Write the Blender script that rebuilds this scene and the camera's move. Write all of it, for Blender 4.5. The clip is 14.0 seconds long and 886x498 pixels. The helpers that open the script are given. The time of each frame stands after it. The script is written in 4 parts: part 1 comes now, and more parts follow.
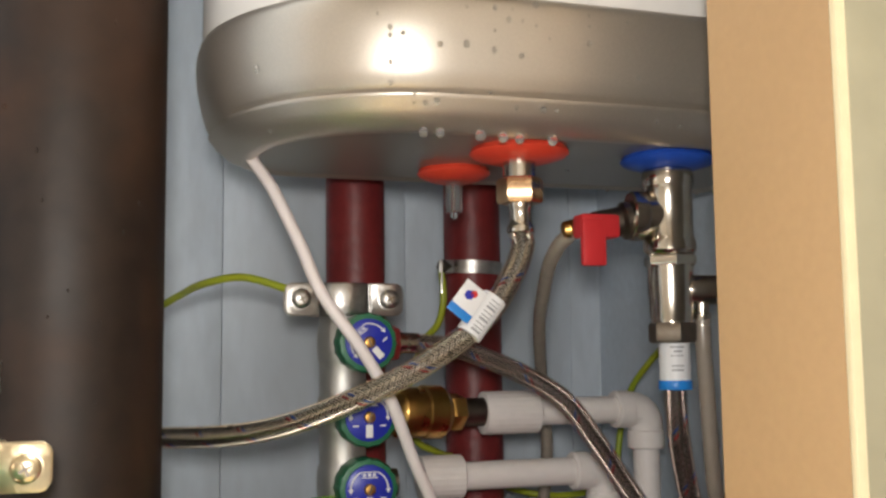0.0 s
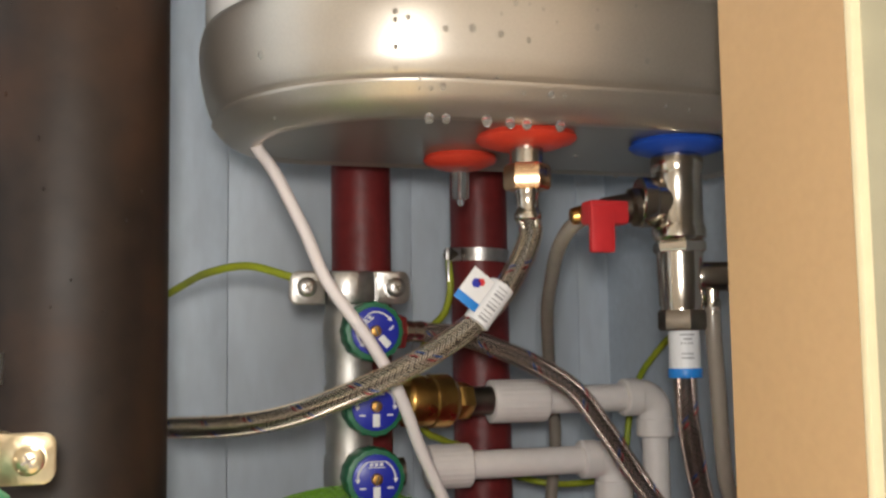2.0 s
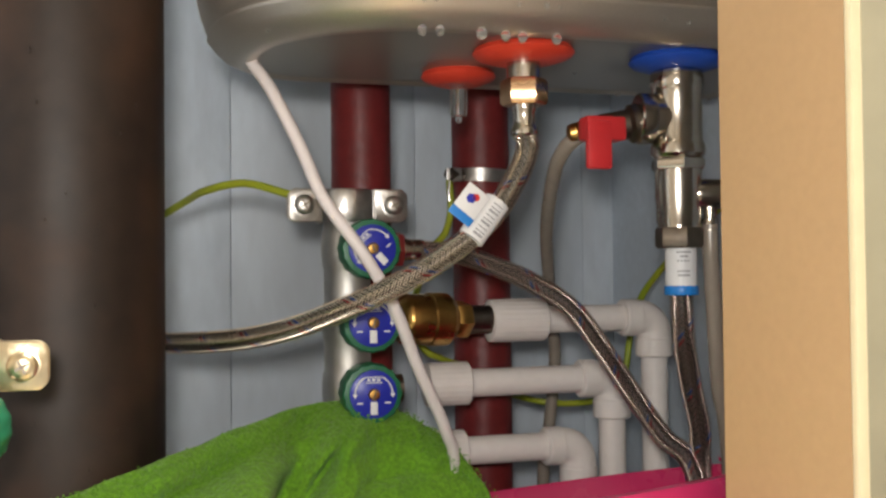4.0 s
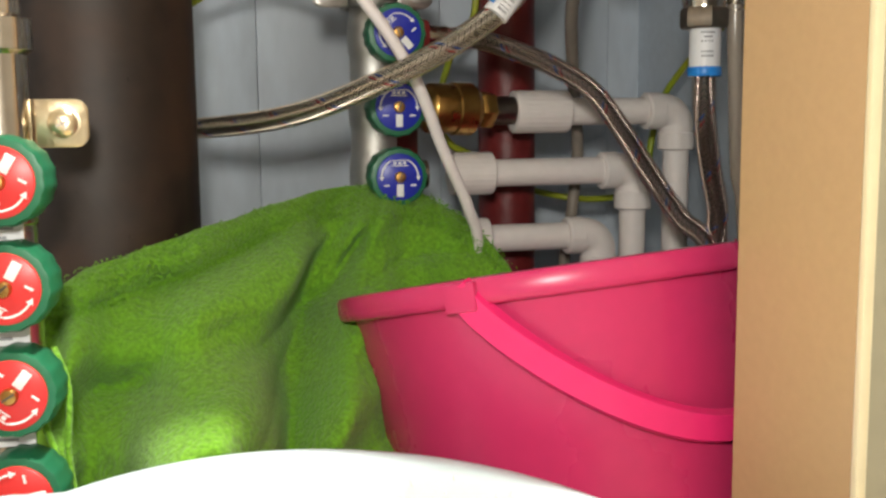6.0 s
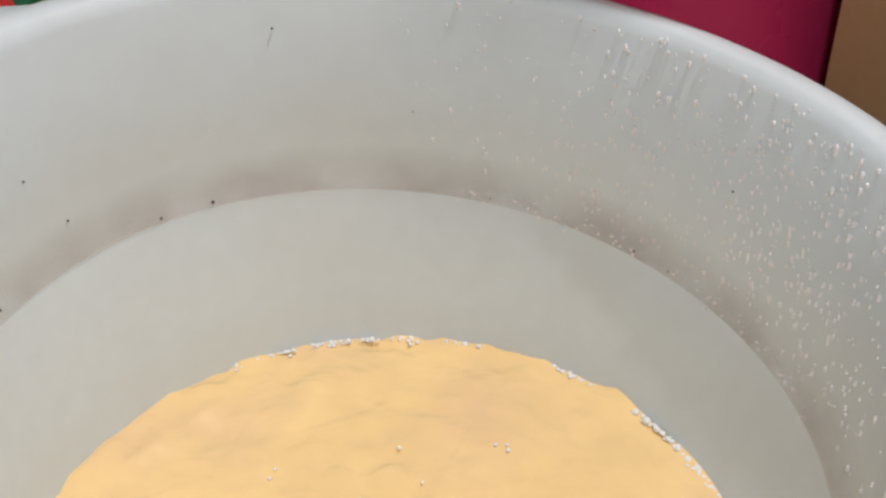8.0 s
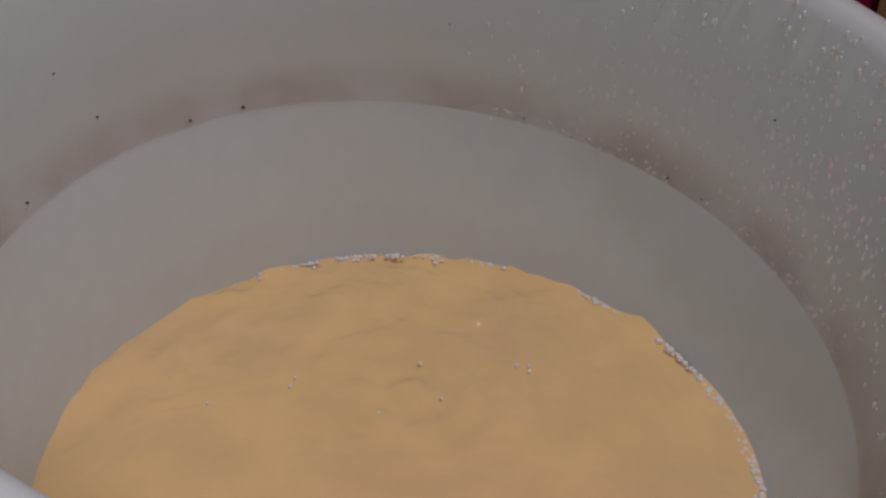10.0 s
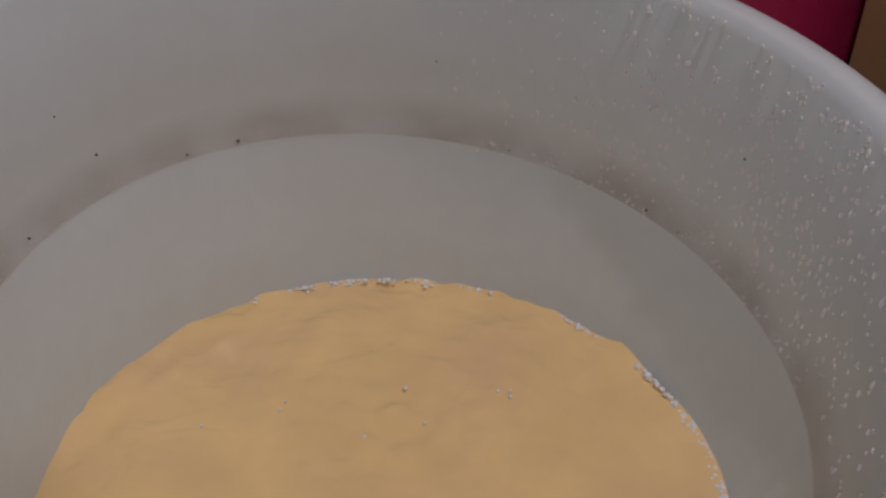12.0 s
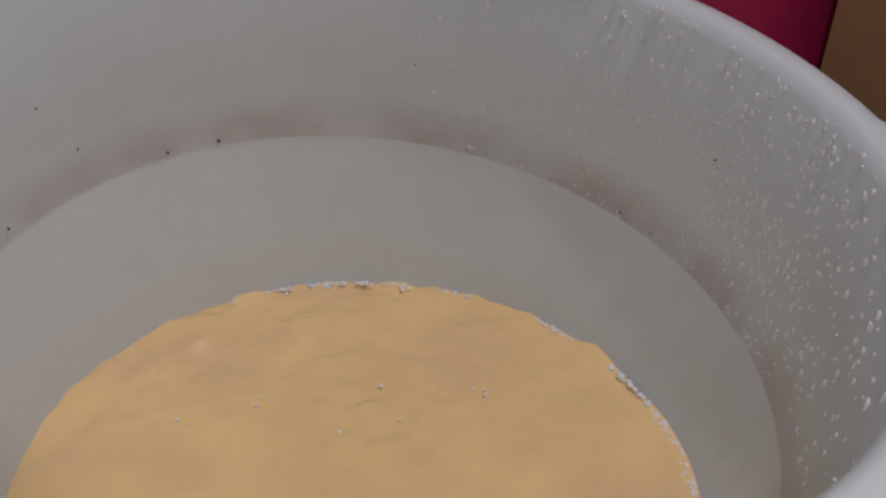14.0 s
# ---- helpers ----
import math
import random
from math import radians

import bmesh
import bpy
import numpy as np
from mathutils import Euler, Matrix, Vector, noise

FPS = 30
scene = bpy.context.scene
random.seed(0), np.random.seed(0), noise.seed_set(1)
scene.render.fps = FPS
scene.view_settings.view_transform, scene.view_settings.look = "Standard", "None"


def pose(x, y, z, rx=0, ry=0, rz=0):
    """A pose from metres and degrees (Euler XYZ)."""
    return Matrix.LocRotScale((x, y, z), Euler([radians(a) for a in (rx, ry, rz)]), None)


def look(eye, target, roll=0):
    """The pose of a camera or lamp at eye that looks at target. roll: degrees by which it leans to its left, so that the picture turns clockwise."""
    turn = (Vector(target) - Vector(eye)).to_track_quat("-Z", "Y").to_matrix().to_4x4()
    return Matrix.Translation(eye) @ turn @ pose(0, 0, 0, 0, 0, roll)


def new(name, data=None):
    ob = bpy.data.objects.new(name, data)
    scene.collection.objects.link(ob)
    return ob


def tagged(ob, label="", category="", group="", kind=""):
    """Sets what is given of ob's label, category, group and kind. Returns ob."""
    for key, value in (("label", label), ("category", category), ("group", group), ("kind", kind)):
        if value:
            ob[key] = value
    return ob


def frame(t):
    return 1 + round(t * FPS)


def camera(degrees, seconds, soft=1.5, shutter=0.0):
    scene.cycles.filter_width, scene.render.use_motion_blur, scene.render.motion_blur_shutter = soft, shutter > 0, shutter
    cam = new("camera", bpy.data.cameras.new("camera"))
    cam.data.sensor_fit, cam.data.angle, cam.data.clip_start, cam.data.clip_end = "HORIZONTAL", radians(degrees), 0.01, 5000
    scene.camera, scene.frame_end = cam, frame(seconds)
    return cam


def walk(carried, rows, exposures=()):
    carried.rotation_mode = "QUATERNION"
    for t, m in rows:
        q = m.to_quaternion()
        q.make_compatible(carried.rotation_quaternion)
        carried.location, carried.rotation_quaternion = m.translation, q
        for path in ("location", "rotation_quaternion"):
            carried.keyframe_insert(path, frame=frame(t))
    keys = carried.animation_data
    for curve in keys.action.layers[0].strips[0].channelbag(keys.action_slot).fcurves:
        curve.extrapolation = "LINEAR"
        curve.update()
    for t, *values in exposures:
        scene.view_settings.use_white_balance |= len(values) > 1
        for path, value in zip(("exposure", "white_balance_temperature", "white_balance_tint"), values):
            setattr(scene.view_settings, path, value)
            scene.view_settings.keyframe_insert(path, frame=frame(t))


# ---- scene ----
cam = camera(46.47, 14.0, soft=2.6)
walk(cam, [
    (0.0, pose(0.0045, 0.0433, 0.4757, 95.92, 0.58, 0.66)),
    (0.5, pose(0.0044, 0.0432, 0.4757, 95.96, 0.67, 0.54)),
    (1.0, pose(0.0044, 0.0436, 0.4757, 95.79, 0.81, 0.67)),
    (1.5, pose(0.0045, 0.0457, 0.4759, 95.59, 0.79, 0.81)),
    (2.0, pose(0.0044, 0.0500, 0.4763, 95.24, 0.80, 1.05)),
    (4.5, pose(0.0170, 0.0533, 0.4579, 89.35, 0.57, 2.09)),
    (5.0, pose(0.0123, 0.0572, 0.4470, 86.67, 0.73, 2.44)),
    (5.5, pose(0.0125, 0.0522, 0.4392, 84.59, 0.96, 3.22)),
    (6.0, pose(0.0161, 0.0363, 0.4311, 82.81, 0.53, 3.28)),
    (6.5, pose(0.0213, 0.0116, 0.4198, 80.48, 0.22, 3.64)),
    (7.0, pose(0.0230, 0.0009, 0.4128, 76.60, -0.16, 4.47)),
    (7.5, pose(0.0095, 0.0482, 0.3924, 69.61, -0.30, 3.78)),
    (8.0, pose(-0.0120, 0.1102, 0.3868, 59.18, -0.35, 2.93)),
    (8.5, pose(-0.0180, 0.1203, 0.3764, 55.61, -2.12, 2.17)),
    (11.0, pose(-0.0077, 0.1054, 0.3884, 55.32, -1.93, 6.94)),
    (11.5, pose(-0.0027, 0.1095, 0.4008, 54.41, -1.65, 6.60)),
    (12.0, pose(-0.0009, 0.1070, 0.3990, 55.11, -1.61, 6.61)),
    (12.5, pose(-0.0007, 0.1021, 0.3937, 56.18, -1.81, 6.08)),
    (13.0, pose(0.0011, 0.0992, 0.3940, 56.43, -2.00, 6.07)),
    (13.5, pose(0.0032, 0.0971, 0.3893, 57.45, -2.27, 6.30)),
    (14.0, pose(0.0032, 0.0959, 0.3910, 57.01, -2.60, 6.16)),
], exposures=[(0.0, -0.15, 6450, 8), (4.5, -0.17, 6500, 8), (5.5, -0.08, 6500, 7), (6.0, -0.14, 6600, 5), (6.5, -0.45, 6950, 6), (7.0, -0.8, 6800, 5), (7.5, -1.15, 6400, 6), (8.0, -1.6, 6350, 16), (8.5, -2.15, 6400, 23), (11.0, -2.88, 6450, 27), (12.5, -2.72, 6450, 27), (14.0, -2.6, 6300, 25)])

# world and lights
world = bpy.data.worlds.new("room_air")
scene.world = world
world.use_nodes = True
world.node_tree.nodes["Background"].inputs[0].default_value = (0.75, 0.82, 1.0, 1)
world.node_tree.nodes["Background"].inputs[1].default_value = 0.05


def lamp(name, kind, place, watts, colour, size, target=None):
    data = bpy.data.lights.new(name, kind)
    data.energy, data.color = watts, colour
    if kind == "AREA":
        data.size = size
    else:
        data.shadow_soft_size = size
    ob = new(name, data)
    ob.matrix_world = look(place, target) if target else Matrix.Translation(place)
    return ob


lamp("torch_light", "POINT", (0.004, 0.008, 0.508), 9.8, (1.0, 0.95, 0.90), 0.022)
lamp("ceiling_light", "AREA", (0.519, 0.3836, 2.2), 80.0, (1.0, 0.96, 0.90), 0.03, (0.02, 0.30, 0.2))

# the closet stands askew to the first view: u along its back wall, w into it
TURN = Matrix.Rotation(radians(18.0), 4, "Z")


# ---------- mesh tools ----------
class Geo:
    """Vertices and faces of one mesh, in u, w, z."""

    def __init__(self):
        self.v, self.f = [], []

    def add(self, verts, faces, m=None):
        o = len(self.v)
        self.v += [tuple(m @ Vector(p)) for p in verts] if m is not None else [tuple(p) for p in verts]
        self.f += [tuple(i + o for i in f) for f in faces]
        return self

    def lathe(self, profile, m=None, seg=32, cap=(True, True), lobes=0, lobe_depth=0.0):
        """profile: (radius, height) along local z."""
        vs, fs = [], []
        n = len(profile)
        for r, h in profile:
            for k in range(seg):
                a = 2 * math.pi * k / seg
                q = r * (1 + lobe_depth * math.cos(lobes * a)) if lobes else r
                vs.append((q * math.cos(a), q * math.sin(a), h))
        for i in range(n - 1):
            for k in range(seg):
                k2 = (k + 1) % seg
                fs.append((i * seg + k, i * seg + k2, (i + 1) * seg + k2, (i + 1) * seg + k))
        if cap[0]:
            fs.append(tuple(reversed(range(seg))))
        if cap[1]:
            fs.append(tuple(range((n - 1) * seg, n * seg)))
        return self.add(vs, fs, m)

    def hexnut(self, r, h, m=None):
        c = min(0.12 * r, 0.3 * h)
        vs, fs = [], []
        for rr, hh in ((r * 0.9, 0), (r, c), (r, h - c), (r * 0.9, h)):
            for k in range(6):
                a = math.pi / 3 * k
                vs.append((rr * math.cos(a), rr * math.sin(a), hh))
        for i in range(3):
            for k in range(6):
                k2 = (k + 1) % 6
                fs.append((i * 6 + k, i * 6 + k2, i * 6 + 6 + k2, i * 6 + 6 + k))
        fs += [tuple(reversed(range(6))), tuple(range(18, 24))]
        return self.add(vs, fs, m)

    def tube(self, pts, r, seg=14, cap=True):
        """A round bar along the points; r: one radius, or one for each."""
        pts = [Vector(p) for p in pts]
        n = len(pts)
        rs = r if isinstance(r, (list, tuple)) else [r] * n
        frames = sweep(pts)
        vs, fs = [], []
        for i in range(n):
            a1, a2 = frames[i]
            for k in range(seg):
                a = 2 * math.pi * k / seg
                vs.append(pts[i] + (a1 * math.cos(a) + a2 * math.sin(a)) * rs[i])
        for i in range(n - 1):
            for k in range(seg):
                k2 = (k + 1) % seg
                fs.append((i * seg + k, i * seg + k2, (i + 1) * seg + k2, (i + 1) * seg + k))
        if cap:
            fs += [tuple(reversed(range(seg))), tuple(range((n - 1) * seg, n * seg))]
        return self.add(vs, fs)

    def box(self, lo, hi, bevel=0.0, m=None):
        (x0, y0, z0), (x1, y1, z1) = lo, hi
        if bevel <= 0:
            vs = [(x, y, z) for z in (z0, z1) for y in (y0, y1) for x in (x0, x1)]
            return self.add(vs, [(0, 2, 3, 1), (4, 5, 7, 6), (0, 1, 5, 4), (2, 6, 7, 3), (0, 4, 6, 2), (1, 3, 7, 5)], m)
        bm = bmesh.new()
        bmesh.ops.create_cube(bm, size=1)
        for v in bm.verts:
            v.co = ((x0 + x1) / 2 + v.co.x * (x1 - x0), (y0 + y1) / 2 + v.co.y * (y1 - y0), (z0 + z1) / 2 + v.co.z * (z1 - z0))
        bmesh.ops.bevel(bm, geom=bm.edges[:], offset=bevel, segments=2, profile=0.6, affect="EDGES")
        bm.verts.index_update()
        self.add([v.co[:] for v in bm.verts], [[v.index for v in f.verts] for f in bm.faces], m)
        bm.free()
        return self

    def plate(self, lo, hi, r, left=True, right=True):
        """An upright plate with rounded corners, facing along w."""
        (x0, y0, z0), (x1, y1, z1) = lo, hi
        ring = []
        for x, z, a0, on in ((x1, z1, 0, right), (x0, z1, 90, left), (x0, z0, 180, left), (x1, z0, 270, right)):
            q = r if on else 0.0004
            cx, cz = x + (-q if x == x1 else q), z + (-q if z == z1 else q)
            ring += [(cx + q * math.cos(radians(a0 + 15 * k)), cz + q * math.sin(radians(a0 + 15 * k))) for k in range(7)]
        c, cu, cz = 0.0005, (x0 + x1) / 2, (z0 + z1) / 2
        n, vs, fs = len(ring), [], []
        for y, k in ((y0, 0.94), (y0 + c, 1), (y1 - c, 1), (y1, 0.94)):
            vs += [(cu + (x - cu) * k, y, cz + (z - cz) * k) for x, z in ring]
        for i in range(3):
            fs += [(i * n + k, i * n + (k + 1) % n, (i + 1) * n + (k + 1) % n, (i + 1) * n + k) for k in range(n)]
        fs += [tuple(reversed(range(n))), tuple(range(3 * n, 4 * n))]
        return self.add(vs, fs)

    def ball(self, c, r, squash=(1, 1, 1), rings=6, seg=10):
        vs, fs = [(c[0], c[1], c[2] - r * squash[2])], []
        for i in range(1, rings):
            t = math.pi * i / rings
            for k in range(seg):
                a = 2 * math.pi * k / seg
                vs.append((c[0] + r * squash[0] * math.sin(t) * math.cos(a), c[1] + r * squash[1] * math.sin(t) * math.sin(a), c[2] - r * squash[2] * math.cos(t)))
        vs.append((c[0], c[1], c[2] + r * squash[2]))
        for k in range(seg):
            k2 = (k + 1) % seg
            fs.append((0, 1 + k2, 1 + k))
            for i in range(rings - 2):
                fs.append((1 + i * seg + k, 1 + i * seg + k2, 1 + (i + 1) * seg + k2, 1 + (i + 1) * seg + k))
            fs.append((1 + (rings - 2) * seg + k, 1 + (rings - 2) * seg + k2, len(vs) - 1))
        return self.add(vs, fs)


def sweep(pts):
    """Two cross directions at each point of a line, turned as little as possible."""
    out, a1 = [], None
    for i in range(len(pts)):
        d = (pts[min(i + 1, len(pts) - 1)] - pts[max(i - 1, 0)]).normalized()
        if a1 is None:
            a1 = d.orthogonal().normalized()
        a1 = (a1 - d * a1.dot(d)).normalized()
        out.append((a1, d.cross(a1)))
    return out


def curve(pts, step=0.004):
    """A smooth line through the points."""
    p = [Vector(q) for q in pts]
    p = [p[0] * 2 - p[1]] + p + [p[-1] * 2 - p[-2]]
    out = []
    for i in range(1, len(p) - 2):
        n = max(2, int((p[i + 1] - p[i]).length / step))
        for k in range(n):
            t = k / n
            out.append(0.5 * (2 * p[i] + (p[i + 1] - p[i - 1]) * t + (2 * p[i - 1] - 5 * p[i] + 4 * p[i + 1] - p[i + 2]) * t * t + (3 * p[i] - p[i - 1] - 3 * p[i + 1] + p[i + 2]) * t ** 3))
    out.append(p[-2])
    return out


def axis(place, direction, spin=0.0):
    """Local z along the direction."""
    q = Vector(direction).normalized().to_track_quat("Z", "Y").to_matrix().to_4x4()
    return Matrix.Translation(place) @ q @ Matrix.Rotation(radians(spin), 4, "Z")


def mesh_object(name, geo, material, sharp=38):
    me = bpy.data.meshes.new(name)
    me.from_pydata([tuple(TURN @ Vector(p)) for p in geo.v], [], geo.f)
    me.validate()
    me.materials.append(material)
    me.shade_smooth()
    me.set_sharp_from_angle(angle=radians(sharp))
    return new(name, me)


def thing(name, place, label, category, group="", kind=""):
    ob = new(name)
    ob.empty_display_size = 0.02
    ob.matrix_world = Matrix.Translation(TURN @ Vector(place))
    return tagged(ob, label, category, group, kind)


def part(name, geo, material, parent, label="", sharp=38, kind=""):
    ob = mesh_object(name, geo, material, sharp)
    ob.parent = parent
    if parent.type == "EMPTY":
        ob.matrix_parent_inverse = Matrix.Translation(parent.matrix_basis.translation).inverted()
    return tagged(ob, label, kind=kind)


def solid(name, geo, material, label, category, group="", kind="", sharp=38):
    return tagged(mesh_object(name, geo, material, sharp), label, category, group, kind)


# ---------- materials ----------
def material(name, colour, rough=0.5, metal=0.0, spread=0.12, grain=60.0, blotch=9.0, bump=0.1, second=None, amount=0.5, transmission=0.0, ior=1.45, coat=0.0, stretch=(1, 1, 1), sheen=0.0, rough_spread=0.1, bump_scale=None, sub=0.0):
    """Colour varied at two scales, with roughness and relief that follow the grain."""
    mat = bpy.data.materials.new(name)
    mat.use_nodes = True
    nt = mat.node_tree
    b = nt.nodes["Principled BSDF"]
    co = nt.nodes.new("ShaderNodeTexCoord")
    mp = nt.nodes.new("ShaderNodeMapping")
    mp.inputs["Scale"].default_value = stretch
    nt.links.new(co.outputs["Object"], mp.inputs[0])

    def noise_node(scale, detail):
        n = nt.nodes.new("ShaderNodeTexNoise")
        n.inputs["Scale"].default_value, n.inputs["Detail"].default_value = scale, detail
        nt.links.new(mp.outputs[0], n.inputs["Vector"])
        return n

    fine, broad = noise_node(grain, 5), noise_node(blotch, 4)
    c = Vector(colour)
    ramp = nt.nodes.new("ShaderNodeValToRGB")
    ramp.color_ramp.elements[0].position, ramp.color_ramp.elements[1].position = 0.3, 0.7
    ramp.color_ramp.elements[0].color = (*(c * (1 - spread)), 1)
    ramp.color_ramp.elements[1].color = (*[min(1, v) for v in c * (1 + spread)], 1)
    nt.links.new(fine.outputs["Fac"], ramp.inputs[0])
    mix = nt.nodes.new("ShaderNodeMixRGB")
    mix.inputs[2].default_value = (*(second or tuple(c * (1 - 1.5 * spread))), 1)
    shape = nt.nodes.new("ShaderNodeMapRange")
    shape.inputs[1].default_value, shape.inputs[2].default_value, shape.inputs[4].default_value = 0.45, 0.75, amount
    nt.links.new(broad.outputs["Fac"], shape.inputs[0])
    nt.links.new(shape.outputs[0], mix.inputs[0])
    nt.links.new(ramp.outputs[0], mix.inputs[1])
    nt.links.new(mix.outputs[0], b.inputs["Base Color"])
    rr = nt.nodes.new("ShaderNodeMapRange")
    rr.inputs[3].default_value, rr.inputs[4].default_value = max(0.02, rough - rough_spread), min(1, rough + rough_spread)
    nt.links.new(broad.outputs["Fac"], rr.inputs[0])
    nt.links.new(rr.outputs[0], b.inputs["Roughness"])
    b.inputs["Metallic"].default_value = metal
    b.inputs["IOR"].default_value = ior
    b.inputs["Transmission Weight"].default_value = transmission
    b.inputs["Coat Weight"].default_value = coat
    b.inputs["Sheen Weight"].default_value = sheen
    if sub:
        b.inputs["Subsurface Weight"].default_value = sub
        b.inputs["Subsurface Radius"].default_value = (0.01, 0.01, 0.01)
    if bump:
        bp = nt.nodes.new("ShaderNodeBump")
        bp.inputs["Strength"].default_value, bp.inputs["Distance"].default_value = bump, 0.002
        nt.links.new((noise_node(bump_scale, 3) if bump_scale else fine).outputs["Fac"], bp.inputs["Height"])
        nt.links.new(bp.outputs[0], b.inputs["Normal"])
    return mat


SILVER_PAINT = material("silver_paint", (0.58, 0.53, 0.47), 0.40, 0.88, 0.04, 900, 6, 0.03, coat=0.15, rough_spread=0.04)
# the cap's silver again, darkened: the underside's shade is in the colour
SHADED_SILVER = material("shaded_silver", (0.33, 0.31, 0.28), 0.36, 0.7, 0.04, 900, 6, 0.03, rough_spread=0.05)
WHITE_ENAMEL = material("white_enamel", (0.78, 0.76, 0.74), 0.25, 0, 0.02, 80, 5, 0.02)
WALL_PAINT = material("wall_paint", (0.70, 0.77, 0.85), 0.42, 0, 0.06, 90, 9, 0.15, second=(0.47, 0.50, 0.53), amount=0.85, stretch=(1, 1, 0.35))
SIDE_PAINT = material("side_wall_paint", (0.62, 0.69, 0.77), 0.5, 0, 0.05, 140, 8, 0.12, second=(0.54, 0.58, 0.63), amount=0.6)
TAN_LAMINATE = material("tan_laminate", (0.47, 0.305, 0.16), 0.32, 0, 0.03, 220, 10, 0.04, second=(0.43, 0.28, 0.145), amount=0.4)
CREAM_EDGE = material("cream_edge", (0.78, 0.68, 0.45), 0.4, 0, 0.04, 90, 9, 0.05)
GLOSS_TILE = material("glossy_tile", (0.40, 0.37, 0.26), 0.12, 0.25, 0.06, 40, 7, 0.03, second=(0.33, 0.31, 0.22), amount=0.5, coat=0.5, rough_spread=0.05)
PLASTER = material("room_plaster", (0.42, 0.38, 0.33), 0.6, 0, 0.05, 120, 6, 0.1)
FLOOR_TILE = material("floor_tile", (0.3, 0.25, 0.2), 0.3, 0, 0.1, 60, 8, 0.05)
BROWN_PAINT = material("brown_paint", (0.022, 0.0125, 0.0085), 0.55, 0, 0.25, 70, 16, 0.3, second=(0.062, 0.027, 0.013), amount=0.7, bump_scale=30)
RED_PAINT = material("red_lead_paint", (0.17, 0.018, 0.018), 0.42, 0, 0.15, 120, 25, 0.3, second=(0.11, 0.014, 0.016), amount=0.6)
CHROME = material("nickel_plate", (0.62, 0.57, 0.50), 0.2, 1.0, 0.06, 130, 40, 0.05, second=(0.42, 0.36, 0.29), amount=0.5, rough_spread=0.1)
YELLOW_ZINC = material("yellow_zinc", (0.72, 0.60, 0.40), 0.3, 1.0, 0.1, 180, 50, 0.15, second=(0.6, 0.52, 0.4), amount=0.5)
ZINC = material("zinc_steel", (0.58, 0.56, 0.54), 0.36, 1.0, 0.15, 160, 45, 0.25, second=(0.30, 0.28, 0.25), amount=0.8)
COPPER_NUT = material("bronze_nut", (0.66, 0.44, 0.26), 0.28, 1.0, 0.06, 150, 40, 0.05)
BRASS = material("brass", (0.55, 0.33, 0.10), 0.3, 1.0, 0.12, 120, 45, 0.1, second=(0.36, 0.17, 0.05), amount=0.7)
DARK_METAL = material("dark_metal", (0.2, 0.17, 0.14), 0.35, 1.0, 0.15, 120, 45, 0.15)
STEEL_WIRE = material("steel_wire", (0.80, 0.72, 0.60), 0.3, 1.0, 0.1, 300, 60, 0.0)
RUBBER = material("braid_core", (0.028, 0.022, 0.018), 0.5, 0.0, 0.2, 200, 60, 0.1)
RED_THREAD = material("red_thread", (0.4, 0.03, 0.03), 0.5, 0, 0.1, 300, 60, 0)
BLUE_THREAD = material("blue_thread", (0.05, 0.13, 0.42), 0.5, 0, 0.1, 300, 60, 0)
GREY_WIRE = material("dull_wire", (0.56, 0.45, 0.40), 0.34, 1.0, 0.12, 300, 60, 0.0)
PPR = material("white_ppr_plastic", (0.80, 0.75, 0.73), 0.42, 0, 0.03, 130, 15, 0.06, second=(0.62, 0.57, 0.53), amount=0.4)
CORD = material("white_cord", (0.72, 0.66, 0.66), 0.45, 0, 0.03, 160, 20, 0.05)
GREEN_PLASTIC = material("green_plastic", (0.015, 0.13, 0.06), 0.4, 0, 0.1, 100, 30, 0.06)
BLUE_DIAL = material("blue_dial", (0.02, 0.03, 0.36), 0.35, 0, 0.06, 100, 30, 0.03)
RED_DIAL = material("red_dial", (0.60, 0.03, 0.03), 0.35, 0, 0.06, 100, 30, 0.03)
WHITE_PRINT = material("white_print", (0.75, 0.75, 0.75), 0.5, 0, 0.03, 100, 30, 0)
RED_RUBBER = material("red_gasket", (0.62, 0.05, 0.025), 0.4, 0, 0.05, 100, 30, 0.05)
BLUE_RUBBER = material("blue_gasket", (0.015, 0.07, 0.42), 0.4, 0, 0.05, 100, 30, 0.05)
RED_LEVER = material("red_lever", (0.50, 0.025, 0.03), 0.4, 0, 0.06, 100, 30, 0.05)
EARTH_WIRE = material("yellow_green_wire", (0.36, 0.40, 0.03), 0.4, 0, 0.15, 60, 30, 0.05, second=(0.2, 0.32, 0.02), amount=0.6)
CLEAR_TUBE = material("smoky_clear_tube", (0.42, 0.36, 0.30), 0.2, 0, 0.08, 90, 25, 0.05, transmission=0.45)
TAG_PAPER = material("tag_paper", (0.72, 0.72, 0.74), 0.5, 0, 0.03, 100, 30, 0.03)
TAG_BLUE = material("tag_blue", (0.02, 0.2, 0.6), 0.4, 0, 0.05, 100, 30, 0.03)
TAG_GREY = material("tag_grey", (0.3, 0.3, 0.32), 0.5, 0, 0.05, 100, 30, 0.0)
PINK_BRIGHT = material("bright_pink_plastic", (0.80, 0.028, 0.17), 0.25, 0, 0.03, 110, 12, 0.02, second=(0.78, 0.028, 0.165), amount=0.4)
PINK = material("pink_plastic", (0.60, 0.035, 0.14), 0.28, 0, 0.03, 110, 12, 0.03, second=(0.56, 0.032, 0.13), amount=0.4, sub=0.15)
